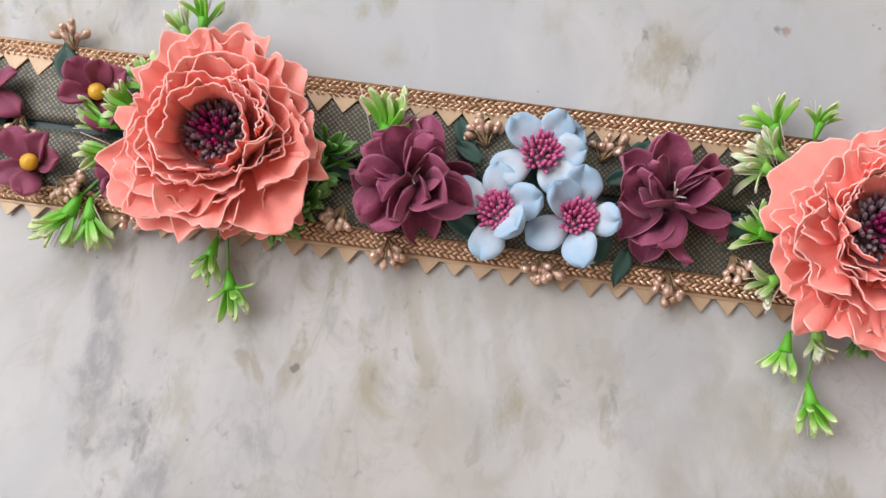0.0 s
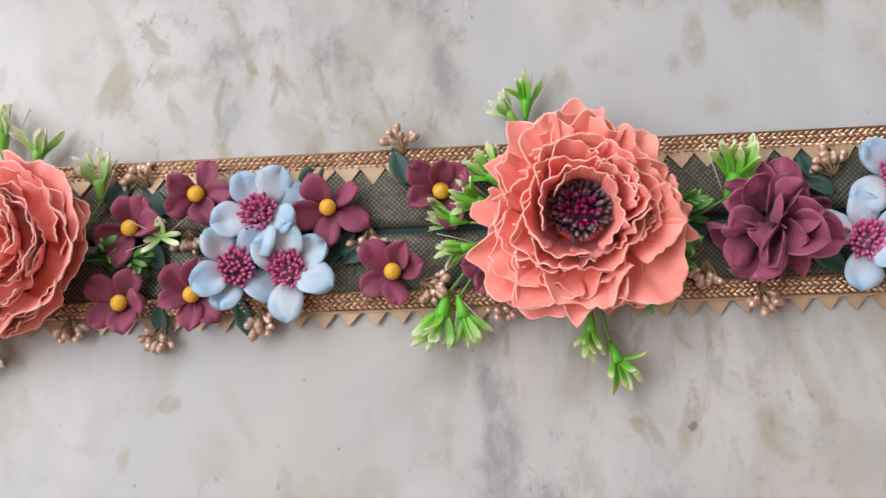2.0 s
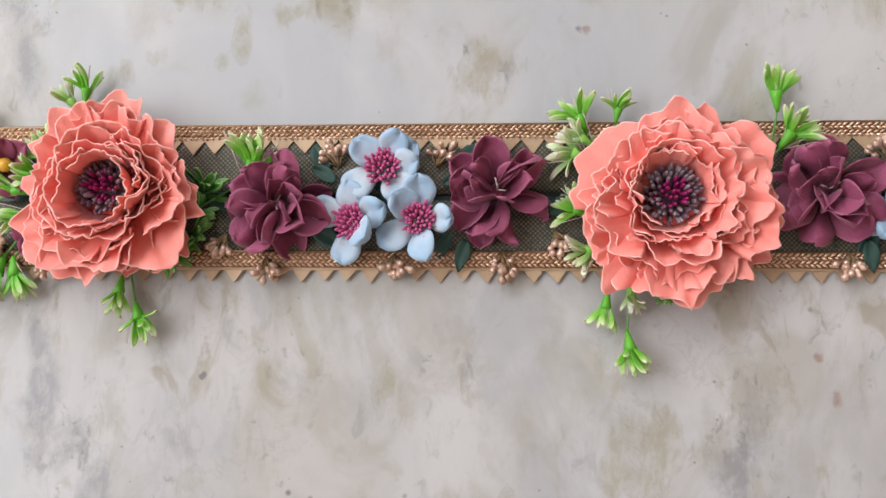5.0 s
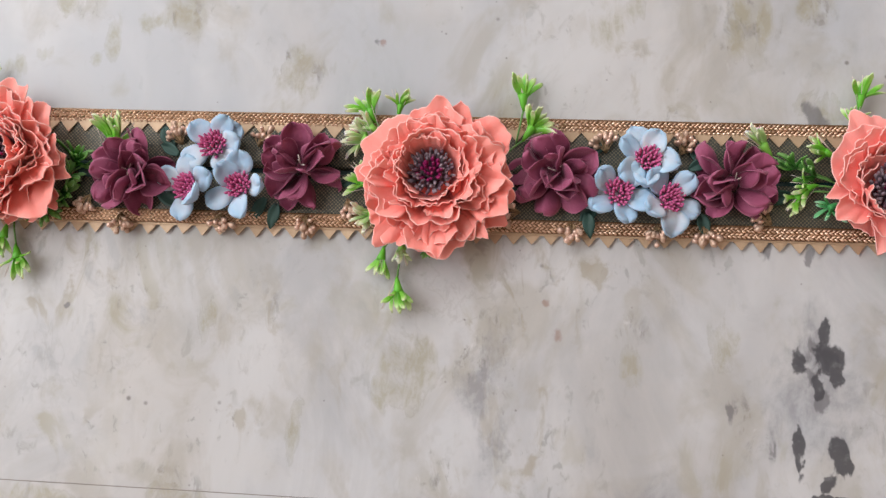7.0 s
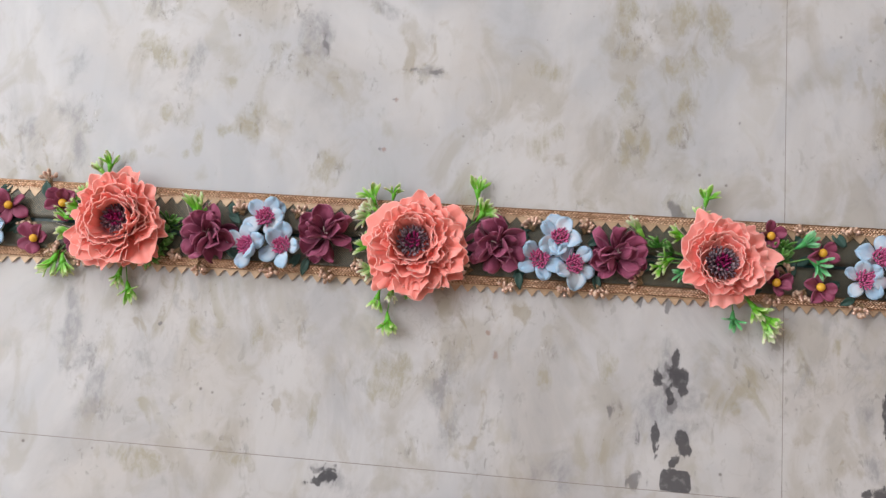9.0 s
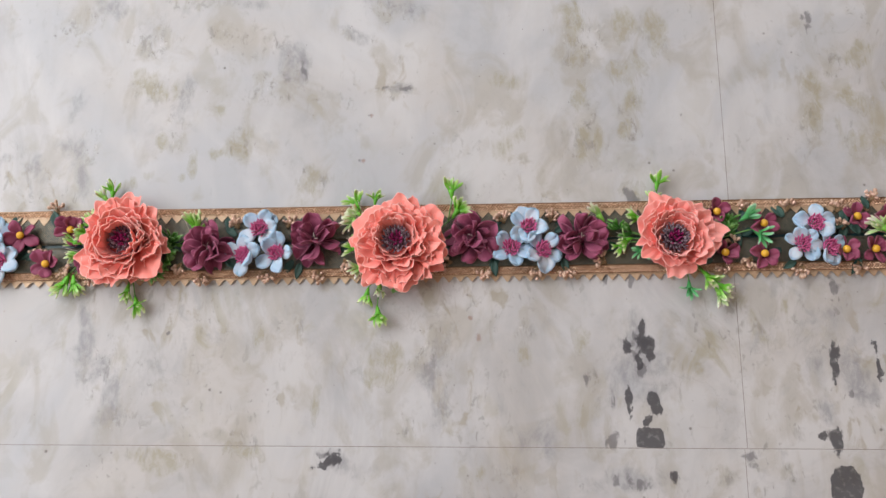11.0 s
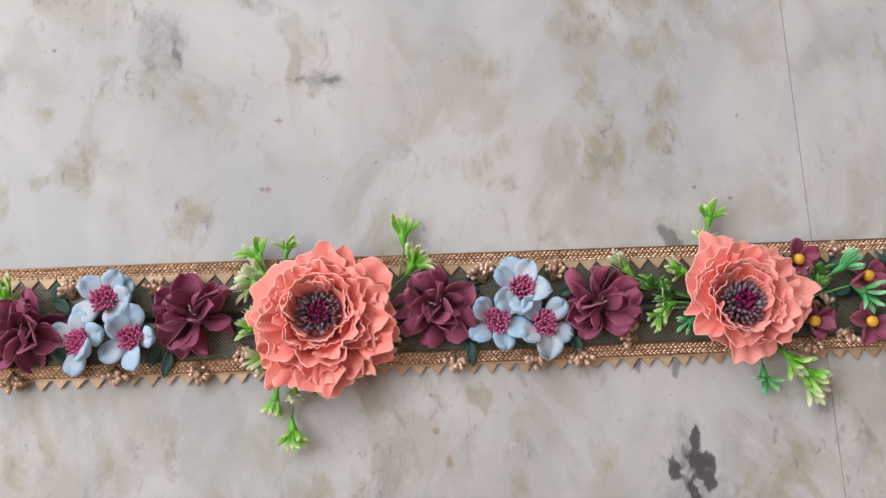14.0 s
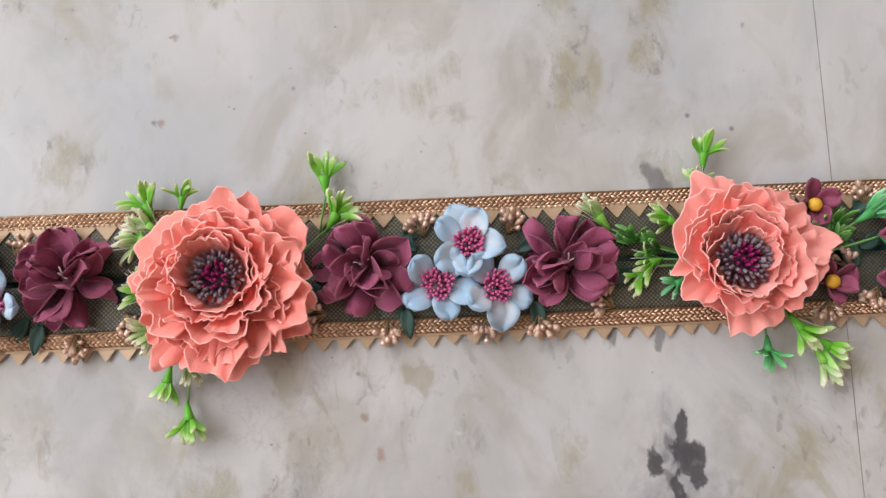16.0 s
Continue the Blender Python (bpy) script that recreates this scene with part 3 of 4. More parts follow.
def marble_tile(x0, x1, y0, y1, step):
    """One slab with its bevelled edge; stains are soft fields that the marble's grain breaks up."""
    gap = 0.22
    x0, x1, y0, y1 = x0 + gap, x1 - gap, y0 + gap, y1 - gap
    nx, ny = max(2, int((x1 - x0) / step)), max(2, int((y1 - y0) / step))
    xs = np.r_[x0, np.linspace(x0 + 0.25, x1 - 0.25, nx), x1]
    ys = np.r_[y0, np.linspace(y0 + 0.25, y1 - 0.25, ny), y1]
    gx, gy = np.meshgrid(xs, ys)
    gz = np.zeros_like(gx)
    gz[0], gz[-1], gz[:, 0], gz[:, -1] = -0.04, -0.04, -0.04, -0.04
    h, w = gx.shape
    top = np.stack([gx, gy, gz], -1).reshape(-1, 3)
    ids = np.arange(h * w).reshape(h, w)
    quads = np.stack([ids[:-1, :-1], ids[:-1, 1:], ids[1:, 1:], ids[1:, :-1]], -1).reshape(-1, 4).tolist()
    ring = np.r_[ids[0, :-1], ids[:-1, -1], ids[-1, :0:-1], ids[:0:-1, 0]]
    foot = top[ring].copy()
    foot[:, 2] = -14
    n = len(ring)
    for k in range(n):
        quads.append([int(ring[k]), h * w + k, h * w + (k + 1) % n, int(ring[(k + 1) % n])])
    verts = np.concatenate([top, foot])
    data = bpy.data.meshes.new("marble_tile")
    data.from_pydata((verts * MM).tolist(), [], quads)
    bent = verts.copy()  # uneven outlines for the stains
    if step < 10:
        for k, (x, y, _) in enumerate(verts.tolist()):
            wide, tight = noise.noise_vector(Vector((x * 0.035, y * 0.026, 1.7))), noise.noise_vector(Vector((x * 0.12, y * 0.08, 5.2)))
            bent[k, 0] += 6.0 * wide.x + 3.0 * tight.x
            bent[k, 1] += 8.0 * wide.y + 4.5 * tight.y
    for kind in ("ochre", "grey", "rust", "dark", "black", "mottle"):
        field = np.zeros(len(verts))
        for k, sx, sy, wide, high, turn, strength in STAINS:
            if k == kind:
                ease = min(1.0, min(wide, high) / 22) * (0.22 if strength > 1.2 else 1.0)
                dx, dy = verts[:, 0] + ease * (bent - verts)[:, 0] - sx, verts[:, 1] + ease * (bent - verts)[:, 1] - sy
                a, b = dx * math.cos(turn) + dy * math.sin(turn), dy * math.cos(turn) - dx * math.sin(turn)
                q = (2 * a / wide) ** 2 + (2 * b / high) ** 2
                if strength > 1.2:  # squarish dark inclusion
                    q = (2 * a / wide) ** 6 + (2 * b / high) ** 6
                field = np.maximum(field, strength * np.exp(-1.0 * q))
        layer = data.attributes.new(kind, "FLOAT", "POINT")
        layer.data.foreach_set("value", field.astype(np.float32))
    data.materials.append(MARBLE)
    ob = part_mesh("marble_tile", data, floor)
    return ob

for x0, x1, y0, y1, step in (
    (-417, 483, -159, 441, 2.2), (483, 1383, -159, 441, 3.0), (-417, 481, -759, -159, 5.0),
    (481, 600, -759, -159, 5.0), (600, 1500, -759, -159, 6.0),
    (-1317, -417, -159, 441, 60), (-1317, -417, -759, -159, 60), (-417, 483, 441, 1041, 60), (483, 1383, 441, 1041, 60),
    (-1317, -417, 441, 1041, 60), (-417, 481, -1359, -759, 60), (481, 1381, -1359, -759, 60), (-1317, -417, -1359, -759, 60),
    (1383, 2800, -159, 1041, 90), (1500, 2800, -759, -159, 90), (1381, 2800, -1359, -759, 90), (-1500, -1317, -1359, 1041, 90),
    (-1500, 2800, 1041, 2000, 120), (-1500, 2800, -2000, -1359, 120),
):
    marble_tile(x0, x1, y0, y1, step)

# ---- the belt ----
BELT_START, BELT_END, PITCH = -243.0, 676.0, 9.2
belt = thing("belt", 0, -0.9, 0.0, BELT_TILT, "green and gold brocade belt edged with copper braid, lying flat", "belt")
LOW, HIGH = BELT_START, BELT_END


def strip(y0, y1, z0, z1, swell=0.0, seed=0.0):
    """A long band of cloth with a slightly wavy face and edges."""
    n = 180

    def shape(u, v):
        x = LOW + (HIGH - LOW) * v
        wave = noise.noise(Vector((x * 0.02, seed, u)))
        return (x, y0 + (u + 1) / 2 * (y1 - y0) + 0.25 * wave, (z0 + z1) / 2 + swell * (1 - u * u) + 0.12 * wave)

    return sheet(shape, 6, n, z1 - z0)


part("ribbon_backing", strip(-27.5, 28.0, 0.1, 0.9), TEAL, belt, "dark teal ribbon backing")
part("brocade_ribbon", strip(1.0, 23.5, 1.0, BACK, 0.1, 3.0), BROCADE, belt)
part("brocade_ribbon", strip(-23.5, -1.6, 1.0, BACK, 0.1, 5.0), BROCADE, belt)


def tooth_mesh(k):
    bm = bmesh.new()
    r = random.Random(k)
    w, h = PITCH / 2 * 0.985, 5.3 + r.uniform(-0.4, 0.4)
    lean = r.uniform(-0.4, 0.4)
    outline = [(-w, 1.6), (-w, 0.0), (lean - 0.25, -h), (lean + 0.25, -h), (w, 0.0), (w, 1.6)]
    low = [bm.verts.new((x, y, -0.25)) for x, y in outline]
    top = [bm.verts.new((x * 0.99, y * 0.99, 0.25 + (0.12 if k % 2 else 0.0) * (y < -3))) for x, y in outline]
    bm.faces.new(top)
    bm.faces.new(low[::-1])
    for i in range(len(outline)):
        bm.faces.new((low[i], low[(i + 1) % 6], top[(i + 1) % 6], top[i]))
    return mesh_of("tooth", bm, PAPER_GOLD, False)


TEETH = [tooth_mesh(k) for k in range(6)]


def stitches(y0, y1, z, seed):
    """Woven stitches of the braid: rows of slanted little pads."""
    r = random.Random(seed)
    rows, pitch = 4, 2.3
    verts, faces = [], []
    high = (y1 - y0) / rows
    for row in range(rows):
        slant = 0.9 if row % 2 else -0.9
        for k in range(int((HIGH - LOW) / pitch)):
            cx, cy = LOW + (k + 0.5 + 0.5 * (row % 2)) * pitch + r.uniform(-0.22, 0.22), y0 + (row + 0.5) * high + r.uniform(-0.12, 0.12)
            a, b, c = pitch * r.uniform(0.31, 0.4), high * r.uniform(0.48, 0.56), 0.7 + r.uniform(0, 0.6)
            start = len(verts)
            for px, py, pz in ((-1, -0.5, 0), (-0.4, -1, 0), (0.8, -0.8, 0), (1, 0.5, 0), (0.4, 1, 0), (-0.8, 0.8, 0), (-0.45, -0.4, 1), (0.45, -0.4, 0.9), (0.5, 0.4, 1), (-0.45, 0.4, 0.85)):
                verts.append(((cx + px * a + slant * py * b) * MM, (cy + py * b) * MM, (z + pz * c) * MM))
            for f in ((6, 7, 8, 9), (0, 1, 6), (1, 2, 7, 6), (2, 3, 7), (3, 4, 8, 7), (4, 5, 9, 8), (5, 0, 6, 9)):
                faces.append([start + i for i in f])
    data = bpy.data.meshes.new("stitches")
    data.from_pydata(verts, [], faces)
    data.materials.append(BRAID)
    for p in data.polygons:
        p.use_smooth = True
    return data


for y_top, z in ((29.4, 1.7), (-22.2, 1.7)):
    lace = part("braid", strip(y_top - 6.4, y_top, z, z + 1.2, 0.05, y_top), BRAID_BASE, belt, "copper gold woven braid")
    tagged(part_mesh("stitches", stitches(y_top - 6.2, y_top - 0.4, z + 1.25, 5), lace), kind="stuff")
    part("edge_cord", strip(y_top - 0.55, y_top + 0.1, z + 0.9, z + 1.5, 0.1, y_top), BRAID_BASE, lace)
    part("tan_band", strip(y_top - 7.4, y_top - 5.6, z - 0.3, z + 0.25), PAPER_GOLD, belt)
    for k in range(int((HIGH - LOW) / PITCH)):
        up = BACK + 0.5 if y_top > 0 else 1.4
        part_mesh("tooth", TEETH[rng.randrange(6)], belt, at(LOW + (k + 0.5) * PITCH, y_top - 6.6, up, rng.uniform(-4, 2), rng.uniform(-2, 2), rng.uniform(-2, 2)))

# ---- flowers ----


def peony_petal(r0, r1, z0, z1, wide, seed, power=1.4, ruffle=1.3, point=0.3, nu=30, nv=9, dyed=0.0):
    """A ruffled foam petal that rises from r0 to r1, about +y; point: how far its tip juts out."""

    def shape(u, v):
        n1 = noise.noise(Vector((u * 1.9 + seed, 0.3, seed * 1.7)))
        n2 = noise.noise(Vector((u * 7.5 + seed * 2.1, 1.3, 0.0)))
        lean = u + 0.35 * math.sin(seed * 9)
        spike = max(0.0, 1 - abs(u - 0.5 * math.sin(seed * 4.3)) / 0.3)
        reach = 1 - point * min(1.0, abs(lean)) ** 1.4 + 0.16 * n1 + 0.62 * point * spike ** 1.5 * (0.62 + 0.38 * math.sin(seed * 7.7))
        r = r0 + (r1 - r0) * v * reach + 1.5 * n2 * v ** 7
        a = u * wide * (0.62 + 0.38 * math.sin(v * math.pi * 0.55)) * 0.5
        fold = 1.5 + r1 * wide / 7.5
        fan = 0.4 * math.sin(u * fold * 1.1 + seed * 5 + 1.5 * n1) + 2.6 * noise.noise(Vector((u * fold * 0.5, v * 0.8, seed)))
        z = z0 + (z1 - z0) * v ** power + 2.2 * u * u * v * v + ruffle * fan * v ** 1.9
        r += 0.75 * ruffle * math.cos(u * fold * 1.3 + seed * 3 + 2 * n1) * v ** 4.5
        return (r * math.sin(a), r * math.cos(a), z)

    return sheet(shape, nu, nv, lambda u, v: 0.75 - 0.35 * v, tone=lambda u, v: 0.2 + 0.6 * v,
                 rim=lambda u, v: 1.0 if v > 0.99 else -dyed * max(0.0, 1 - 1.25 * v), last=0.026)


STAMEN = {}


def stamen_mesh(material, radius, length, neck=0.6):
    key = (material.name, radius, length)
    if key not in STAMEN:
        STAMEN[key] = mesh_of("stamen", lathe(((0, 0.22), (length * neck, 0.2), (length * (neck + 0.06), radius * 0.75), (length * (neck + 0.18), radius), (length * 0.93, radius * 0.8), (length, radius * 0.15))), material)
    return STAMEN[key]


def peony(x, y, size, seed, turn, label, layers, material, open_heart, heart=(0.0, 0.0), pointed=0.34):
    """heart: how far the upper layers lean along the belt and across it, in millimetres."""
    r = random.Random(seed)
    heart = (Matrix.Rotation(radians(-turn), 2) @ Vector(heart)).to_tuple()
    ob = thing("peony", x, y, BACK, turn, label, "flower", "coral peonies on the belt")
    part("receptacle", lathe(((0, 8.0), (9.0, 9.5), (18.0 if not open_heart else 13.0, 8.8)), 16), material, ob, m=at(heart[0] * 0.6, heart[1] * 0.6, 0, 90))
    for n, (count, r0, r1, z0, z1, wide, power, ruffle) in enumerate(layers):
        k = n / max(1, len(layers) - 1)
        first = r.uniform(0, 360)
        point = pointed * (1 - 0.6 * k)
        for i in range(count):
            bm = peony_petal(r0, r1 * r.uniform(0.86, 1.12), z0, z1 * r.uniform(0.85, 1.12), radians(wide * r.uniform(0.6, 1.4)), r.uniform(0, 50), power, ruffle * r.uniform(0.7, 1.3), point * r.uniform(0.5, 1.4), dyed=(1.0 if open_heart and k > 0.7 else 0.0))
            m = at(heart[0] * k, heart[1] * k, r.uniform(-1.0, 1.0), r.uniform(-7, 5), r.uniform(-6, 6), first + (i + r.uniform(-0.42, 0.42)) * 360 / count, size)
            part("petal", bm, material, ob, m=m)
    if open_heart:
        part("heart_disc", lathe(((0, 8.6), (1.6, 8.0), (2.4, 4.0), (2.6, 0.5)), 16), DARK_PIP, ob, "dark plum heart", at(heart[0], heart[1], 11.5, 90))
        wide_heart = 9.2 if open_heart < 2 else 9.8
        for i in range(96):
            rad, ang = wide_heart * math.sqrt((i + 0.5) / 96), i * 137.5
            pip = RED_PIP if rad < 4.6 else (GREY_PIP if r.random() < (0.7 if open_heart > 1 else 0.3) else DARK_PIP)
            m = at(heart[0] + rad * 0.62 * math.cos(radians(ang)), heart[1] + rad * 0.62 * math.sin(radians(ang)), 11.0 + r.uniform(-1.2, 1.2),
                   88 - rad * 3.8 + r.uniform(-8, 8), 0, ang - 90 + r.uniform(-14, 14))
            part_mesh("stamen", stamen_mesh(pip, 0.95, 10.5 if rad < 6 else 9.5, 0.52), ob, m)
    return ob


OPEN = (
    (6, 9, 37, 9.0, 13.0, 66, 1.3, 1.3), (7, 9, 35.5, 10.5, 16.0, 64, 1.5, 1.5), (7, 12, 32, 12.0, 18.5, 64, 1.8, 1.6), (7, 13, 28.5, 12.5, 20.5, 66, 2.0, 1.6),
    (6, 12, 24.5, 12.5, 22.5, 74, 2.2, 1.5), (6, 11, 20.5, 12.0, 24.0, 76, 2.4, 1.3), (6, 10, 17.0, 11.5, 24.5, 80, 2.5, 0.9), (5, 9.5, 14.6, 11.5, 24.0, 92, 2.6, 0.6),
)
WIDE = (
    (8, 9, 38, 9.0, 13.5, 58, 1.3, 1.5), (8, 10, 36, 10.5, 16.5, 56, 1.5, 1.7), (8, 12, 32.5, 12.0, 19.0, 58, 1.7, 1.8), (7, 12, 29, 12.5, 20.5, 62, 1.9, 1.8),
    (7, 12, 25.5, 12.5, 21.5, 66, 2.0, 1.6), (6, 11, 21.5, 12.5, 22.5, 74, 2.2, 1.3), (6, 10, 18, 12.0, 22.5, 78, 2.3, 1.0), (5, 9.5, 15.6, 11.5, 22.0, 88, 2.4, 0.7),
)
FEW = (
    (7, 9, 36, 9.0, 13.5, 66, 1.3, 1.2), (6, 11, 34, 10.5, 17.0, 74, 1.7, 1.3), (6, 12, 29.5, 12.0, 20.0, 76, 2.0, 1.3),
    (6, 12, 25, 12.0, 22.0, 78, 2.2, 1.2), (6, 11, 20.5, 11.5, 23.5, 80, 2.4, 1.0), (5, 9.5, 17, 11.5, 23.5, 92, 2.5, 0.8),
)
SHUT = (
    (7, 10, 34.5, 6.0, 11.5, 78, 1.4, 0.9), (7, 16, 33, 7.0, 15.0, 78, 2.0, 0.95), (6, 17, 30, 9.0, 18.5, 84, 2.2, 0.95), (6, 16, 26.5, 11.0, 21.0, 84, 2.3, 0.95), (6, 14, 23, 13.0, 23.0, 86, 2.4, 0.95),
    (6, 11, 19.5, 14.5, 24.5, 84, 2.4, 0.9), (5, 9, 16, 15.5, 25.8, 94, 2.4, 0.9), (5, 6, 12.5, 16.5, 26.6, 98, 2.4, 0.85), (4, 4, 9.4, 17.0, 27.2, 112, 2.3, 0.75), (4, 2, 6.4, 17.5, 27.6, 120, 2.2, 0.6), (3, 0.5, 3.4, 18.0, 28.0, 150, 2.0, 0.5),
)
peony(-207.5, -7.0, 1.0, 11, 10, "full coral foam peony with a closed heart at the belt's end", SHUT, CORAL_PINK, 0, (0.0, 0.0), 0.14)
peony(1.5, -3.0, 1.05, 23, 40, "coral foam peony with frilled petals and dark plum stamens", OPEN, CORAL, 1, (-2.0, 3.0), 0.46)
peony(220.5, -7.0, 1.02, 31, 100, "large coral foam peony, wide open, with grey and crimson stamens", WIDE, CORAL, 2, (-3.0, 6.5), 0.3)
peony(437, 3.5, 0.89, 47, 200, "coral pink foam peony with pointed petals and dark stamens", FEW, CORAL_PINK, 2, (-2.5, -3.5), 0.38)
peony(645, 6.5, 0.98, 59, 70, "full coral pink foam peony with a closed heart", SHUT, CORAL_PINK, 0, (0.0, 0.0), 0.14)

WINE_PETALS = [mesh_of("petal", paddle(16.2, 12.0 + k % 3, 0.7, 2.8 - 1.6 * (k % 4), 1.5 - k % 2 * 5, 2.2, 3.1 * k, 0.54, 0.32, 10, 11, 0.6 * (k % 3) - 0.35, 0.95), WINE) for k in range(7)]
PLUM_PETALS = [mesh_of("petal", paddle(12.4, 10.0, 2.2, 1.2 + 1.5 * (k % 3), 2.4 - 2.2 * (k % 4), 1.6, 7.7 + 2.9 * k, 0.6, 0.34, 8, 9), PLUM) for k in range(6)]
BLUE_PETALS = [mesh_of("petal", paddle(12.9, 10.8 + 0.7 * (k % 3), 3.0, 1.2 + 1.3 * (k % 3), 2.4 - 2.2 * (k % 4), 1.5, 1.7 + 4.3 * k, 0.58, 0.3, 8, 10), BLUE) for k in range(7)]
LEAVES = [mesh_of("leaf", paddle(18.0, 9.0, 0.5, 0.6, -2.5, 1.6, 5.5 * k, 0.45, 0.15, 6, 10, 0.3, 0.86, True), LEAF) for k in range(4)]
PISTIL_MESH = mesh_of("pistil", tube([(0, 0, 0), (0.3, 3, 0.3), (0.5, 5.5, 0)], 0.3, 5), PISTIL)
BEAD = mesh_of("bead", drop(3.1, 5.2, 8, 14, 1.0), YELLOW)


def wine_flower(x, y, seed, label, size=1.1):
    r = random.Random(seed)
    ob = thing("ruffled_flower", x, y, BACK, r.uniform(0, 360), label, "flower", "ruffled wine flowers on the belt")
    part("base", drop(4.0, 5.0, 6, 10, 0.9), WINE, ob, m=at(0, 0, 0, 90))
    for count, out, z, tilt, scale in ((7, 4.6, 1.5, 12, 1.0), (7, 4.4, 4.0, 30, 0.98), (6, 3.6, 6.5, 48, 0.86), (4, 2.4, 8.5, 62, 0.7)):
        first = r.uniform(0, 360)
        for i in range(count):
            ang = first + (i + r.uniform(-0.25, 0.25)) * 360 / count
            m = at(-out * math.sin(radians(ang)), out * math.cos(radians(ang)), z, tilt + r.uniform(-22, 20), r.uniform(-62, 62), ang + r.uniform(-15, 15), size * scale * r.uniform(0.92, 1.12))
            part_mesh("petal", r.choice(WINE_PETALS), ob, m)
    for i in range(3):
        part_mesh("pistil", PISTIL_MESH, ob, at(0, 0, 9, 60 + r.uniform(-20, 20), 0, r.uniform(0, 360)))
    return ob


def plum_flower(x, y, seed, ways, label="plum foam flower with five petals and a yellow bead", size=1.0, z=BACK, lean=(0, 0, 0)):
    """ways: the five petals' directions in degrees, 0 across the belt and counting up to the left, or one turn for an even star."""
    r = random.Random(seed)
    ob = thing("small_flower", x, y, z, 0, label, "flower", "small plum flowers on the belt")
    ob.matrix_basis = ob.matrix_basis @ pose(0, 0, 0, *lean)
    part("base", drop(2.4, 4.0, 5, 10, 0.9), PLUM, ob, m=at(0, 0, 0, 90))
    for ang in ways if isinstance(ways, tuple) else [ways + 72 * i + r.uniform(-9, 9) for i in range(5)]:
        part_mesh("petal", r.choice(PLUM_PETALS), ob, at(-2 * math.sin(radians(ang)), 2 * math.cos(radians(ang)), 2.2, 24 + r.uniform(-18, 22), r.uniform(-26, 26), ang, size * r.uniform(0.92, 1.08)))
    part_mesh("bead", BEAD, ob, at(0, 0, 3.2, 90), "round yellow bead")
    return ob


def blue_flower(x, y, seed, ways, label="pale blue foam flower with a tuft of magenta stamens", size=1.13, z=BACK, lean=(0, 0, 0)):
    """ways: the petals' directions, as for plum_flower; the last of six is a smaller one below the others."""
    r = random.Random(seed)
    ob = thing("blue_flower", x, y, z, 0, label, "flower", "pale blue flowers on the belt")
    ob.matrix_basis = ob.matrix_basis @ pose(0, 0, 0, *lean)
    part("base", drop(3.2, 4.5, 5, 12, 0.95), BLUE, ob, m=at(0, 0, 0, 90))
    for i, ang in enumerate(ways):
        under = i > 4
        part_mesh("petal", r.choice(BLUE_PETALS), ob, at(-3.2 * math.sin(radians(ang)), 3.2 * math.cos(radians(ang)), 0.6 if under else 2.6 + (i % 2) * 1.3, (6 if under else 24) + r.uniform(-16, 20), r.uniform(-24, 24), ang, size * r.uniform(0.92, 1.08)))
    for i in range(46):
        rad, ang = 5.0 * math.sqrt((i + 0.5) / 46), i * 137.5
        part_mesh("stamen", stamen_mesh(MAGENTA, 0.8, 5.8, 0.3), ob, at(rad * math.cos(radians(ang)), rad * math.sin(radians(ang)), 4.0 + r.uniform(-0.5, 0.7), 86 - rad * 4 + r.uniform(-10, 10), 0, ang - 90))
    return ob


def leaf(x, y, turn, size=1.0, z=BACK + 2.4, tilt=2):
    ob = new("cloth_leaf", rng.choice(LEAVES))
    ob.matrix_basis = at(x, y, z, tilt, rng.uniform(-10, 10), turn, 0.72 * size)
    return tagged(ob, "dark green cloth leaf tucked under the flowers, some standing in for shade", "leaf", "cloth leaves on the belt")


PIP = mesh_of("pip", drop(1.35, 3.3, 6, 8, 0.4), GOLD)
GRAIN_PIP = mesh_of("grained_pip", drop(1.5, 4.4, 7, 8, 0.5), GRAIN_GOLD)


def gold_sprig(x, y, turn, seed, count=7, size=1.12, z=BACK + 0.8):
    """Pips on wire stems that fan out about the way turn points."""
    r = random.Random(seed)
    ob = thing("gold_sprig", x, y, z, turn, "sprig of rose gold berry pips on wires", "berry sprig", "gold berry sprigs on the belt")
    count += 6
    for i in range(count):
        a = radians((i / max(1, count - 1) - 0.5) * 120 + r.uniform(-12, 12))
        d = r.uniform(0.8, 4.8) * size
        tip = Vector((-math.sin(a) * d, math.cos(a) * d, r.uniform(0.2, 3.4)))
        part("stem", tube(arc((0, -2.5, 0), tip, 0.8, 4), 0.28, 4), WIRE, ob)
        part_mesh("pip", PIP if r.random() < 0.5 else GRAIN_PIP, ob, at(*tip, r.uniform(-10, 30), 0, math.degrees(a) + r.uniform(-20, 20), 0.98 * size * r.uniform(0.75, 1.15)))
    return ob


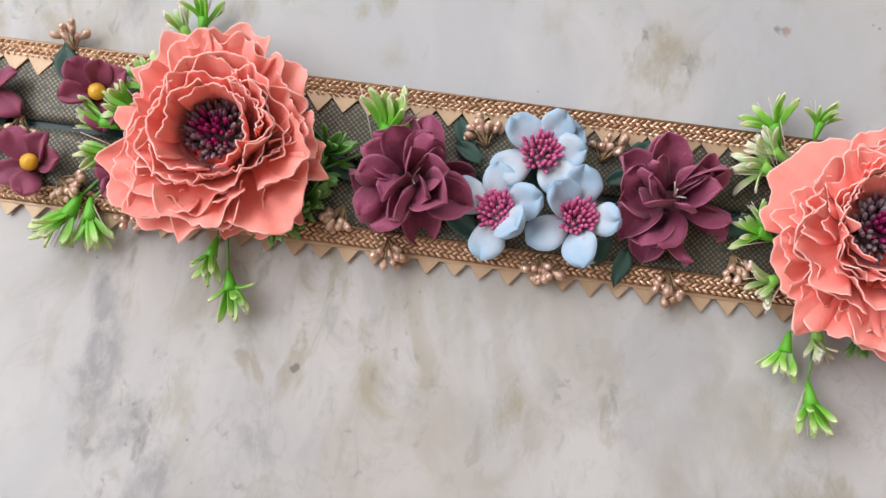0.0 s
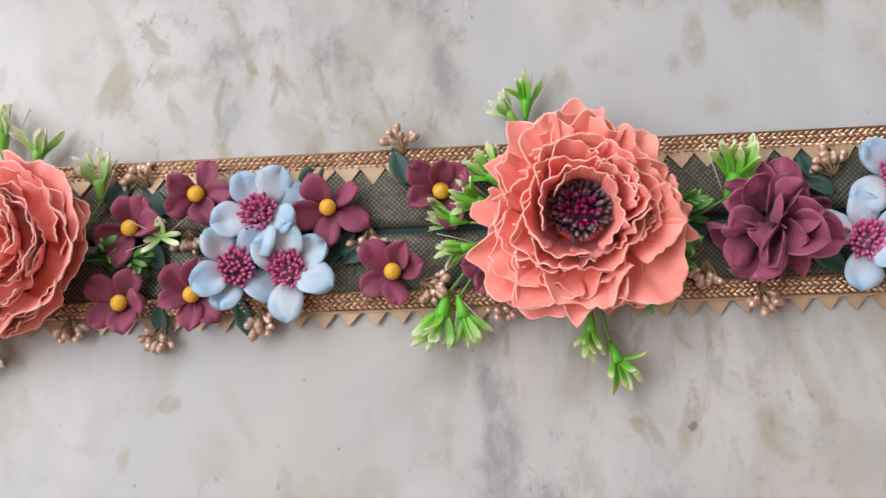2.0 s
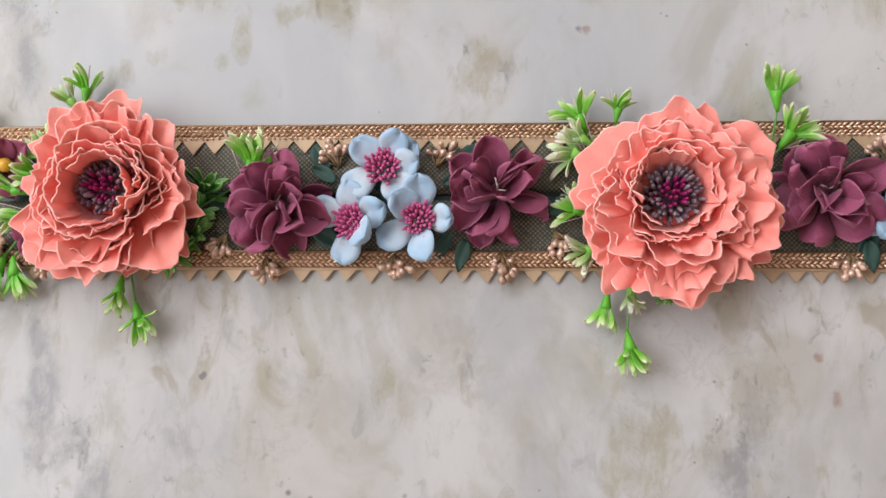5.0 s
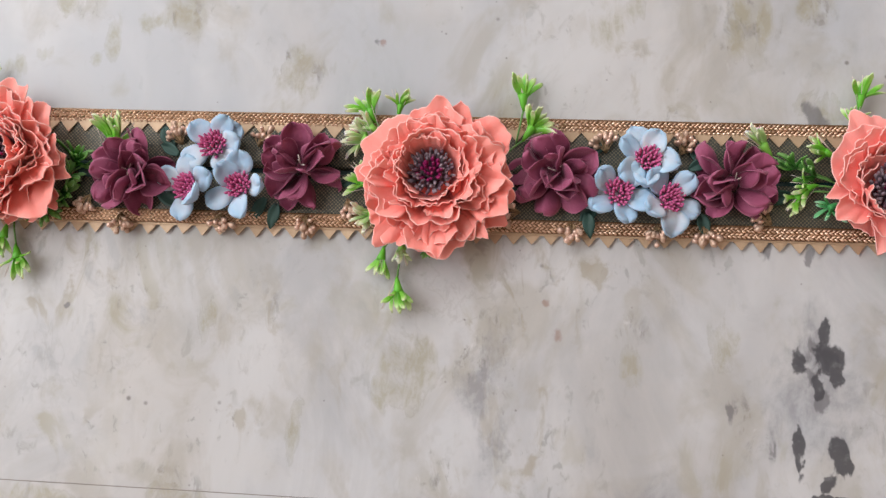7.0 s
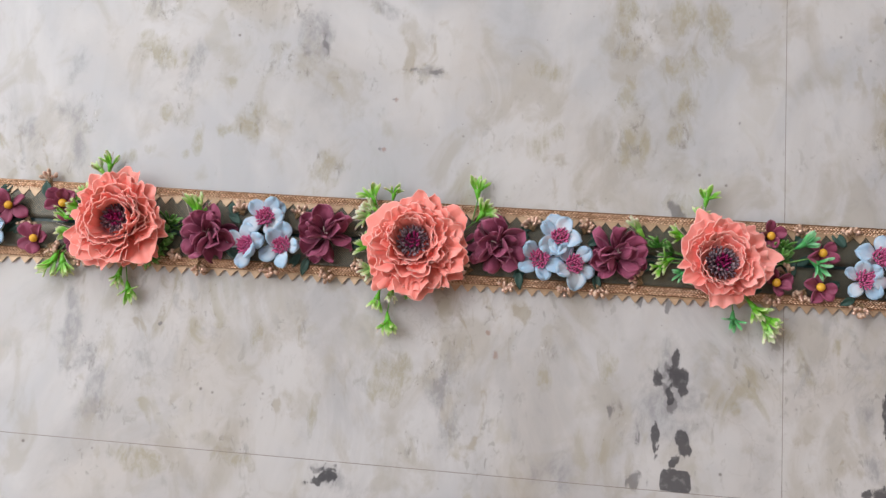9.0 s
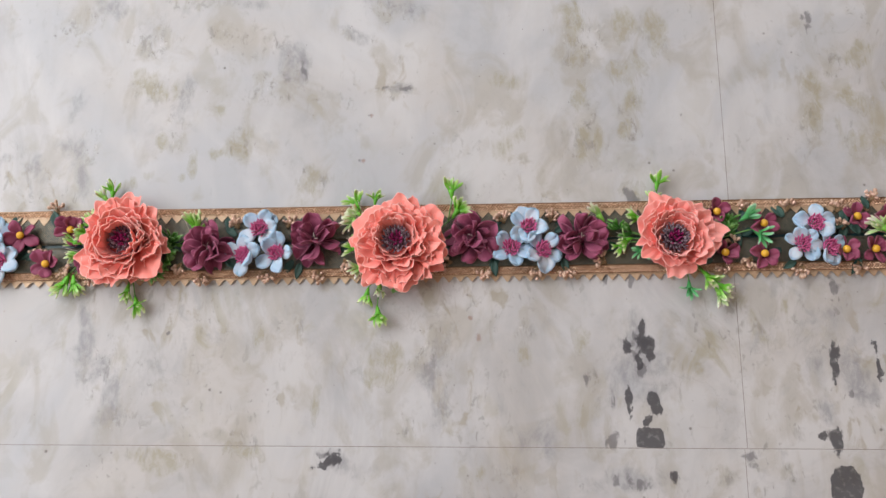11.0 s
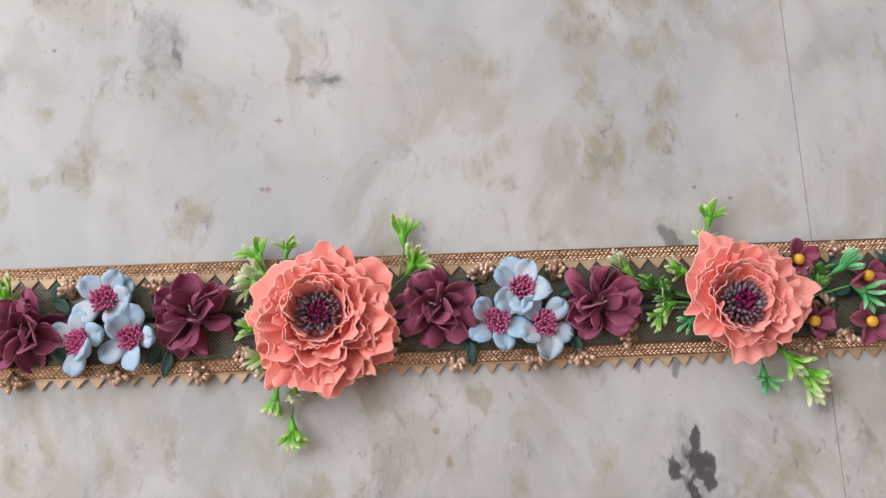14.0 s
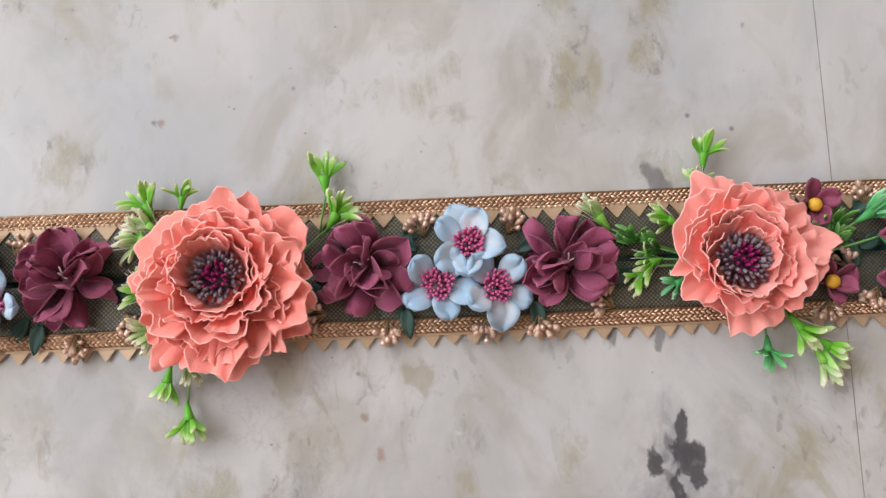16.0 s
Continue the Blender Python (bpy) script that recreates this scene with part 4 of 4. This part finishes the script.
def blades(material):
    """Narrow lobes that curl sideways and up or down, broadest near their rounded tips."""
    made = []
    for k, (sway, curl) in enumerate(((-3.4, 3.5), (-1.6, -2.6), (0.4, 5.0), (1.9, -1.0), (3.6, 2.2), (-0.6, -4.0))):

        def shape(u, v, sway=sway, curl=curl, k=k):
            h = (0.62 + 0.62 * math.sin(min(1.0, v / 0.72) * math.pi / 2) ** 2) * math.sqrt(max(0.0, 1 - max(0.0, (v - 0.72) / 0.281) ** 2)) + 0.04
            wave = noise.noise(Vector((k * 3.1, v * 2.2, u * 0.6)))
            return (u * h + sway * v * v, 10.6 * v, 0.4 * u * u + curl * v * v + 0.9 * wave * v)

        made.append(mesh_of("blade", sheet(shape, 4, 9, lambda u, v: 0.25 + 0.6 * math.sqrt(max(0.0, 1 - u * u)), rim=lambda u, v: 0.0), material))
    return made


BLADES = {"green": blades(GREEN), "pale": blades(PALE_GREEN), "fern": blades(FERN), "mint": blades(MINT)}
WORDS = {"green": "bright green plastic tuft with pale tips", "pale": "pale green plastic tuft with cream tips",
         "fern": "dark green plastic fern tuft", "mint": "mint green plastic tuft"}
CALYX = {"green": plain("calyx_green", (0.08, 0.36, 0.015), (0.15, 0.48, 0.04), 0.4), "pale": plain("calyx_pale", (0.14, 0.42, 0.03), (0.28, 0.54, 0.1), 0.4), "mint": plain("calyx_mint", (0.03, 0.24, 0.05), (0.08, 0.38, 0.12), 0.4)}
FILAMENT = mesh_of("filament", tube([(0, 0, 0), (0.2, 8, 0.5), (0, 16.5, 0.9)], 0.16, 4), PISTIL)


def tuft(x, y, turn, kind="green", size=1.0, count=8, spread=80, root=None, z=5.0, rise=14):
    """A bell of narrow blades from (x, y) about the way turn points (0 is +y, to the left counts up); root: where its stem starts."""
    r = random.Random(int(x * 7 + y * 13))
    count, x, y = count + 2, x + 2.5 * math.sin(radians(turn)), y - 2.5 * math.cos(radians(turn))
    ob = thing("green_tuft", x, y, z, turn, WORDS[kind], "foliage", "green tufts on the belt")
    bell = kind != "fern"
    if bell:
        part("calyx", lathe(((-0.5, 0.5), (1.5, 1.2), (4.2, 1.8), (6.8, 2.5), (7.4, 1.5)), 10), CALYX[kind], ob, m=at(0, 0, 0.4, rise * 0.6, 0, 0, size))
    for i in range(count):
        side = (i / max(1, count - 1) - 0.5) * spread + r.uniform(-7, 7)
        lift = rise + r.uniform(-26, 30)
        out = 5.6 * size if bell and spread < 200 else 0.0
        start = (-0.35 * out * math.sin(radians(side)), out, 0.6 + out * math.tan(radians(rise * 0.6)) + r.uniform(-0.8, 0.8))
        part_mesh("blade", r.choice(BLADES[kind]), ob, at(*start, lift, r.uniform(-40, 40), side, size * r.uniform(0.78, 1.1)))
    if kind in ("green", "pale"):
        for i in range(3):
            part_mesh("filament", FILAMENT, ob, at(0, 0, 0.6, 12, 0, r.uniform(-spread, spread) / 2, size))
    if root:
        to = Matrix.Rotation(radians(-turn), 4, "Z") @ Vector((root[0] - x, root[1] - y, 0))
        part("stem", tube(arc((0, 0.6, 0), (to.x, to.y, BACK + 1 - z), 1.2, 7), 0.5, 6), STEM, ob)
    return ob


# ---- between the first and the second peony ----
plum_flower(-161.5, 0.8, 1, (22, -34, 100, 165, -95))
plum_flower(-136.3, 12.2, 2, (-27, 47, 117, -80, -155), z=4.5)
plum_flower(-88.3, 5.9, 3, (18, -59, -115, 180, 98), z=3.5)
plum_flower(-164.2, -26.4, 4, (-19, 54, 125, -170, -76))
plum_flower(-137.6, -23.9, 5, (38, -16, 120, 178, -138))
plum_flower(-49.2, 10.8, 6, (0, 55, 118, -48, -160), lean=(0, 14, 0))
plum_flower(-65.3, -17.5, 7, (-30, 47, 120, 175, -75))
plum_flower(-28.6, -17.5, 8, 0)
blue_flower(-112.5, 4.4, 21, (25, -24, 105, -106, -158, -60), z=5.5)
blue_flower(-122.7, -14.8, 22, (40, 121, 172, -38, -133), z=5.0, lean=(0, 18, 0))
blue_flower(-102.2, -16.1, 23, (62, -5, -55, -118, 178), z=4.5)
# ---- between the second and the third peony ----
wine_flower(65.8, -4.5, 31, "ruffled wine red cloth flower beside a green tuft")
wine_flower(152.4, 1.8, 32, "ruffled wine red cloth flower with folded petals")
blue_flower(107.3, 10.6, 24, (50, -21, -74, 123, -139, -48), z=4.5)
blue_flower(97.0, -10.9, 25, (9, 69, 167, -125, -64), z=4.0, lean=(0, -16, 0))
blue_flower(122.1, -10.2, 26, (52, 5, -84, -160, 124), z=5.5)
# ---- between the third and the fourth peony ----
wine_flower(277.6, 3.4, 33, "ruffled wine red cloth flower close to a peony")
wine_flower(363.2, 2.2, 34, "ruffled wine red cloth flower with a pale pistil")
blue_flower(321.9, 10.9, 27, (-23, 59, -99, 115, 178, 20), z=4.5)
blue_flower(308.2, -5.7, 28, (50, -35, -112, -172, 136, 100), z=5.0)
blue_flower(331.2, -7.6, 29, (41, -44, -115, -173, 128), z=4.5, lean=(0, 16, 0))
# ---- between the fourth and the fifth peony ----
plum_flower(470.9, 23.6, 11, 10, size=0.86)
plum_flower(506.5, 13.7, 12, (-52, 32, -108, -160, 100), size=0.86, z=3.5)
plum_flower(475.1, -9.6, 13, (-58, 63, -126, 170, 4), size=0.86)
plum_flower(505.6, -10.5, 14, (-88, -144, 79, 2, 150), size=0.86)
plum_flower(579.6, 19.3, 15, 55, size=0.86)
plum_flower(605.7, 19.4, 16, 12, size=0.86)
plum_flower(568.2, -7.6, 17, (-65, -126, 92, 20, 165), size=0.86, z=3.5)
plum_flower(591.1, -6.9, 18, (-75, -160, -18, 54, 125), size=0.86)
blue_flower(545.5, 13.1, 61, (-12, -69, 75, -116, 122), size=0.98, z=5.0)
blue_flower(534.6, -3.1, 62, (78, 143, -133, 3, -55), size=0.98, z=4.5)
blue_flower(553.0, -6.5, 63, (13, -54, -159, 145, 79), size=0.98, z=5.5, lean=(0, 14, 0))

# ---- gold sprigs: place, way, seed ----
for k, (x, y, turn, count) in enumerate((
    (-62, 28, 15, 8), (-158, 19, 30, 5), (-141, -2, 200, 4), (-184, -33, 190, 5), (-150, -36, 165, 8), (-113, -31, 185, 8), (-74, -3, 180, 7),
    (-54, -22, 240, 7), (-27, -28, 200, 7), (88, 14.3, 20, 7), (129, 14.6, -20, 7), (61, -27, 190, 8), (112, -25, 180, 8),
)):
    gold_sprig(x, y, turn, 100 + k, count)
for k, (x, y, turn, count) in enumerate((
    (155, -24, 185, 9), (43, -18, 160, 6), (176, -15, 200, 6), (302, 18, 20, 7), (340, 18, -25, 7), (287, -22, 180, 9), (328, -22, 180, 8),
    (351, -21, 190, 8), (381, -16, 60, 7), (259, -16, 90, 6), (494, 26, 10, 6), (527, 27, 0, 6), (566, 26, -20, 7),
)):
    gold_sprig(x, y, turn, 200 + k, count)
for k, (x, y, turn, count) in enumerate((
    (593, 34, -10, 7), (568, 11, 0, 6), (495, -14, 150, 7), (535, -21, 175, 9), (578, -18, 180, 8), (607, -17, 200, 7), (474, -19, 170, 6), (484, -2, 30, 4),
)):
    gold_sprig(x, y, turn, 300 + k, count)

# ---- cloth leaves ----
for x, y, turn, size in ((-60, 14, 22, 1.2), (-74, -8, 120, 0.9), (-95, -12, -60, 0.9), (-185, -18, 100, 0.9), (-152, -28, 200, 0.9),
                         (140, -17, 170, 1.0), (88, 6, 60, 0.9), (131, 5, -60, 0.9), (84, -8, 110, 0.8)):
    leaf(x, y, turn, size)
for x, y, turn, size in ((294, -15, 190, 1.0), (300, 10, 60, 0.9), (343, 8, -60, 0.9), (348, -13, 200, 1.0), (518, 12, 60, 1.1),
                         (560, 10, -60, 1.0), (585, 8, -20, 1.0), (530, -16, 120, 0.9), (590, 26, 20, 0.9), (466, -14, 110, 0.9), (490, 5, -60, 1.0), (572, 14, 20, 1.0)):
    leaf(x, y, turn, size)

# extra dark leaves laid low, standing in for shade between the flowers
for x, y, turn, size in ((-150, 6, 40, 1.2), (-122, -26, 200, 1.1), (-80, -2, 140, 1.2), (-178, -10, -80, 1.2), (-150, -14, 30, 1.2), (-100, 14, -40, 1.1), (-92, -10, 160, 1.1), (-172, 8, -30, 1.1),
                         (78, -12, -120, 1.2), (84, 10, 30, 1.1), (138, 12, -30, 1.1), (134, -14, 150, 1.1), (46, -6, 60, 1.2), (172, -6, -60, 1.2), (110, -2, 20, 1.1)):
    leaf(x, y, turn, size, BACK + 0.9)
for x, y, turn, size in ((262, -8, 80, 1.2), (294, 14, -40, 1.1), (298, -10, 150, 1.1), (344, -2, -90, 1.2), (350, 12, 30, 1.1), (380, -6, -70, 1.1), (320, -2, 100, 1.1), (460, 14, 60, 1.2),
                         (488, -4, 20, 1.3), (490, 20, -30, 1.2), (520, -6, 120, 1.2), (524, 20, 40, 1.2), (566, 2, -30, 1.2), (582, 6, 30, 1.3), (600, 8, -40, 1.3), (580, -14, 150, 1.1)):
    leaf(x, y, turn, size, BACK + 0.9)

# ---- green tufts: place, way, kind, size, count, spread, root ----
tuft(-213, 32, 10, "pale", 1.3, 8, 105, (-208, 20))
tuft(-200, 27, -20, "pale", 1.05, 7, 95, (-203, 15))
tuft(-237, -30, 105, "green", 1.25, 8, 60, (-220, -25))
tuft(-218, -35, 190, "pale", 1.15, 7, 50, (-214, -25))
tuft(-174, 14, 5, "pale", 1.1, 8, 85, (-180, 0))
tuft(-149, -1, 10, "pale", 0.8, 8, 260, None, 9)
tuft(-172, -8, -95, "fern", 1.0, 8, 80, (-185, -6))
tuft(-160, -11, -110, "fern", 0.9, 7, 80, (-180, -10))
tuft(-17, 39, -5, "green", 1.0, 7, 70, (-10, 24))
tuft(-21, 36, 45, "pale", 0.9, 6, 50, (-10, 24))
tuft(-27, 13, 40, "green", 1.1, 6, 90, (-20, 8))
tuft(-31, 6, 80, "green", 1.0, 5, 60, (-20, 4))
tuft(-41, 0, 80, "green", 0.9, 7, 70, (-22, -2))
tuft(-37, -9, 105, "green", 0.95, 6, 60, (-22, -8))
tuft(-47, -28, 165, "green", 1.25, 9, 70, (-32, -8))
tuft(-42, -29, 195, "green", 1.15, 8, 60, (-30, -10))
tuft(3, -36, 175, "green", 0.95, 7, 40, (4, -25))
tuft(10, -46, 200, "green", 1.05, 8, 60, (5, -25))
tuft(23, -25, 210, "fern", 1.0, 9, 110, (15, -18))
tuft(52, 7, -25, "green", 1.35, 9, 100, (28, -8))
tuft(36, 2, -60, "fern", 1.1, 8, 110, (22, -2))
tuft(33, -8, -80, "fern", 1.1, 8, 110, (20, -8))
tuft(32, -17, -110, "fern", 1.0, 8, 100, (20, -12))
tuft(186, 29, 25, "green", 1.0, 8, 90, (198, 15))
tuft(199, 33, -10, "green", 0.8, 6, 70, (203, 18))
tuft(186, 16, 70, "pale", 1.05, 9, 100, (200, 10))
tuft(188, 22, 60, "pale", 0.9, 7, 80, (200, 12))
tuft(186, -6, 70, "green", 0.95, 7, 90, (200, -5))
tuft(191, -19, 120, "pale", 1.0, 7, 80, (202, -12))
tuft(195, -39, 170, "green", 0.95, 7, 55, (203, -25))
tuft(204, -34, 185, "pale", 0.9, 6, 40, (205, -22))
tuft(203, -54, 190, "green", 1.05, 8, 70, (205, -22))
tuft(218, -36, 205, "fern", 0.8, 6, 60, (215, -25))
tuft(261, 38, 5, "green", 1.1, 8, 80, (258, 18))
tuft(263, 22, -35, "green", 1.15, 9, 100, (250, 10))
tuft(425, 44, -5, "green", 1.0, 7, 60, (425, 24))
tuft(422, 32, 5, "green", 0.8, 5, 50, (428, 18))
tuft(381, 18, 40, "pale", 1.1, 7, 50, (410, 6))
tuft(392, 12, 60, "fern", 1.0, 7, 130, (412, 6))
tuft(401, 8, 70, "fern", 1.0, 7, 130, (415, 4))
tuft(411, 18, 70, "green", 0.9, 6, 60, (420, 10))
tuft(402, 2, 110, "green", 0.9, 6, 90, (415, 2))
tuft(396, -2, 140, "green", 0.9, 6, 70, (412, 0))
tuft(412, -7, 120, "mint", 0.8, 5, 120, (420, -4))
tuft(446, -34, 175, "mint", 0.95, 6, 70, (445, -22))
tuft(458, -25, 215, "green", 1.1, 8, 60, (448, -16))
tuft(467, -34, 235, "green", 1.15, 7, 60, (452, -16))
tuft(467, -39, 205, "pale", 1.05, 7, 60, (452, -18))
tuft(478, 8, -40, "fern", 1.15, 9, 120, (462, 2))
tuft(480, 16, -20, "fern", 1.0, 8, 100, (462, 6))
tuft(490, 17, -60, "mint", 1.05, 7, 70, (468, 4), 8)
tuft(499, 8, -130, "mint", 1.1, 7, 60, (470, 2), 8)
tuft(603, 6, 50, "pale", 1.35, 9, 75, (622, -2), 8)
tuft(612, -3, 60, "green", 1.1, 8, 90, (625, -4), 6)
tuft(628, -20, 175, "green", 0.9, 7, 60, (630, -10))
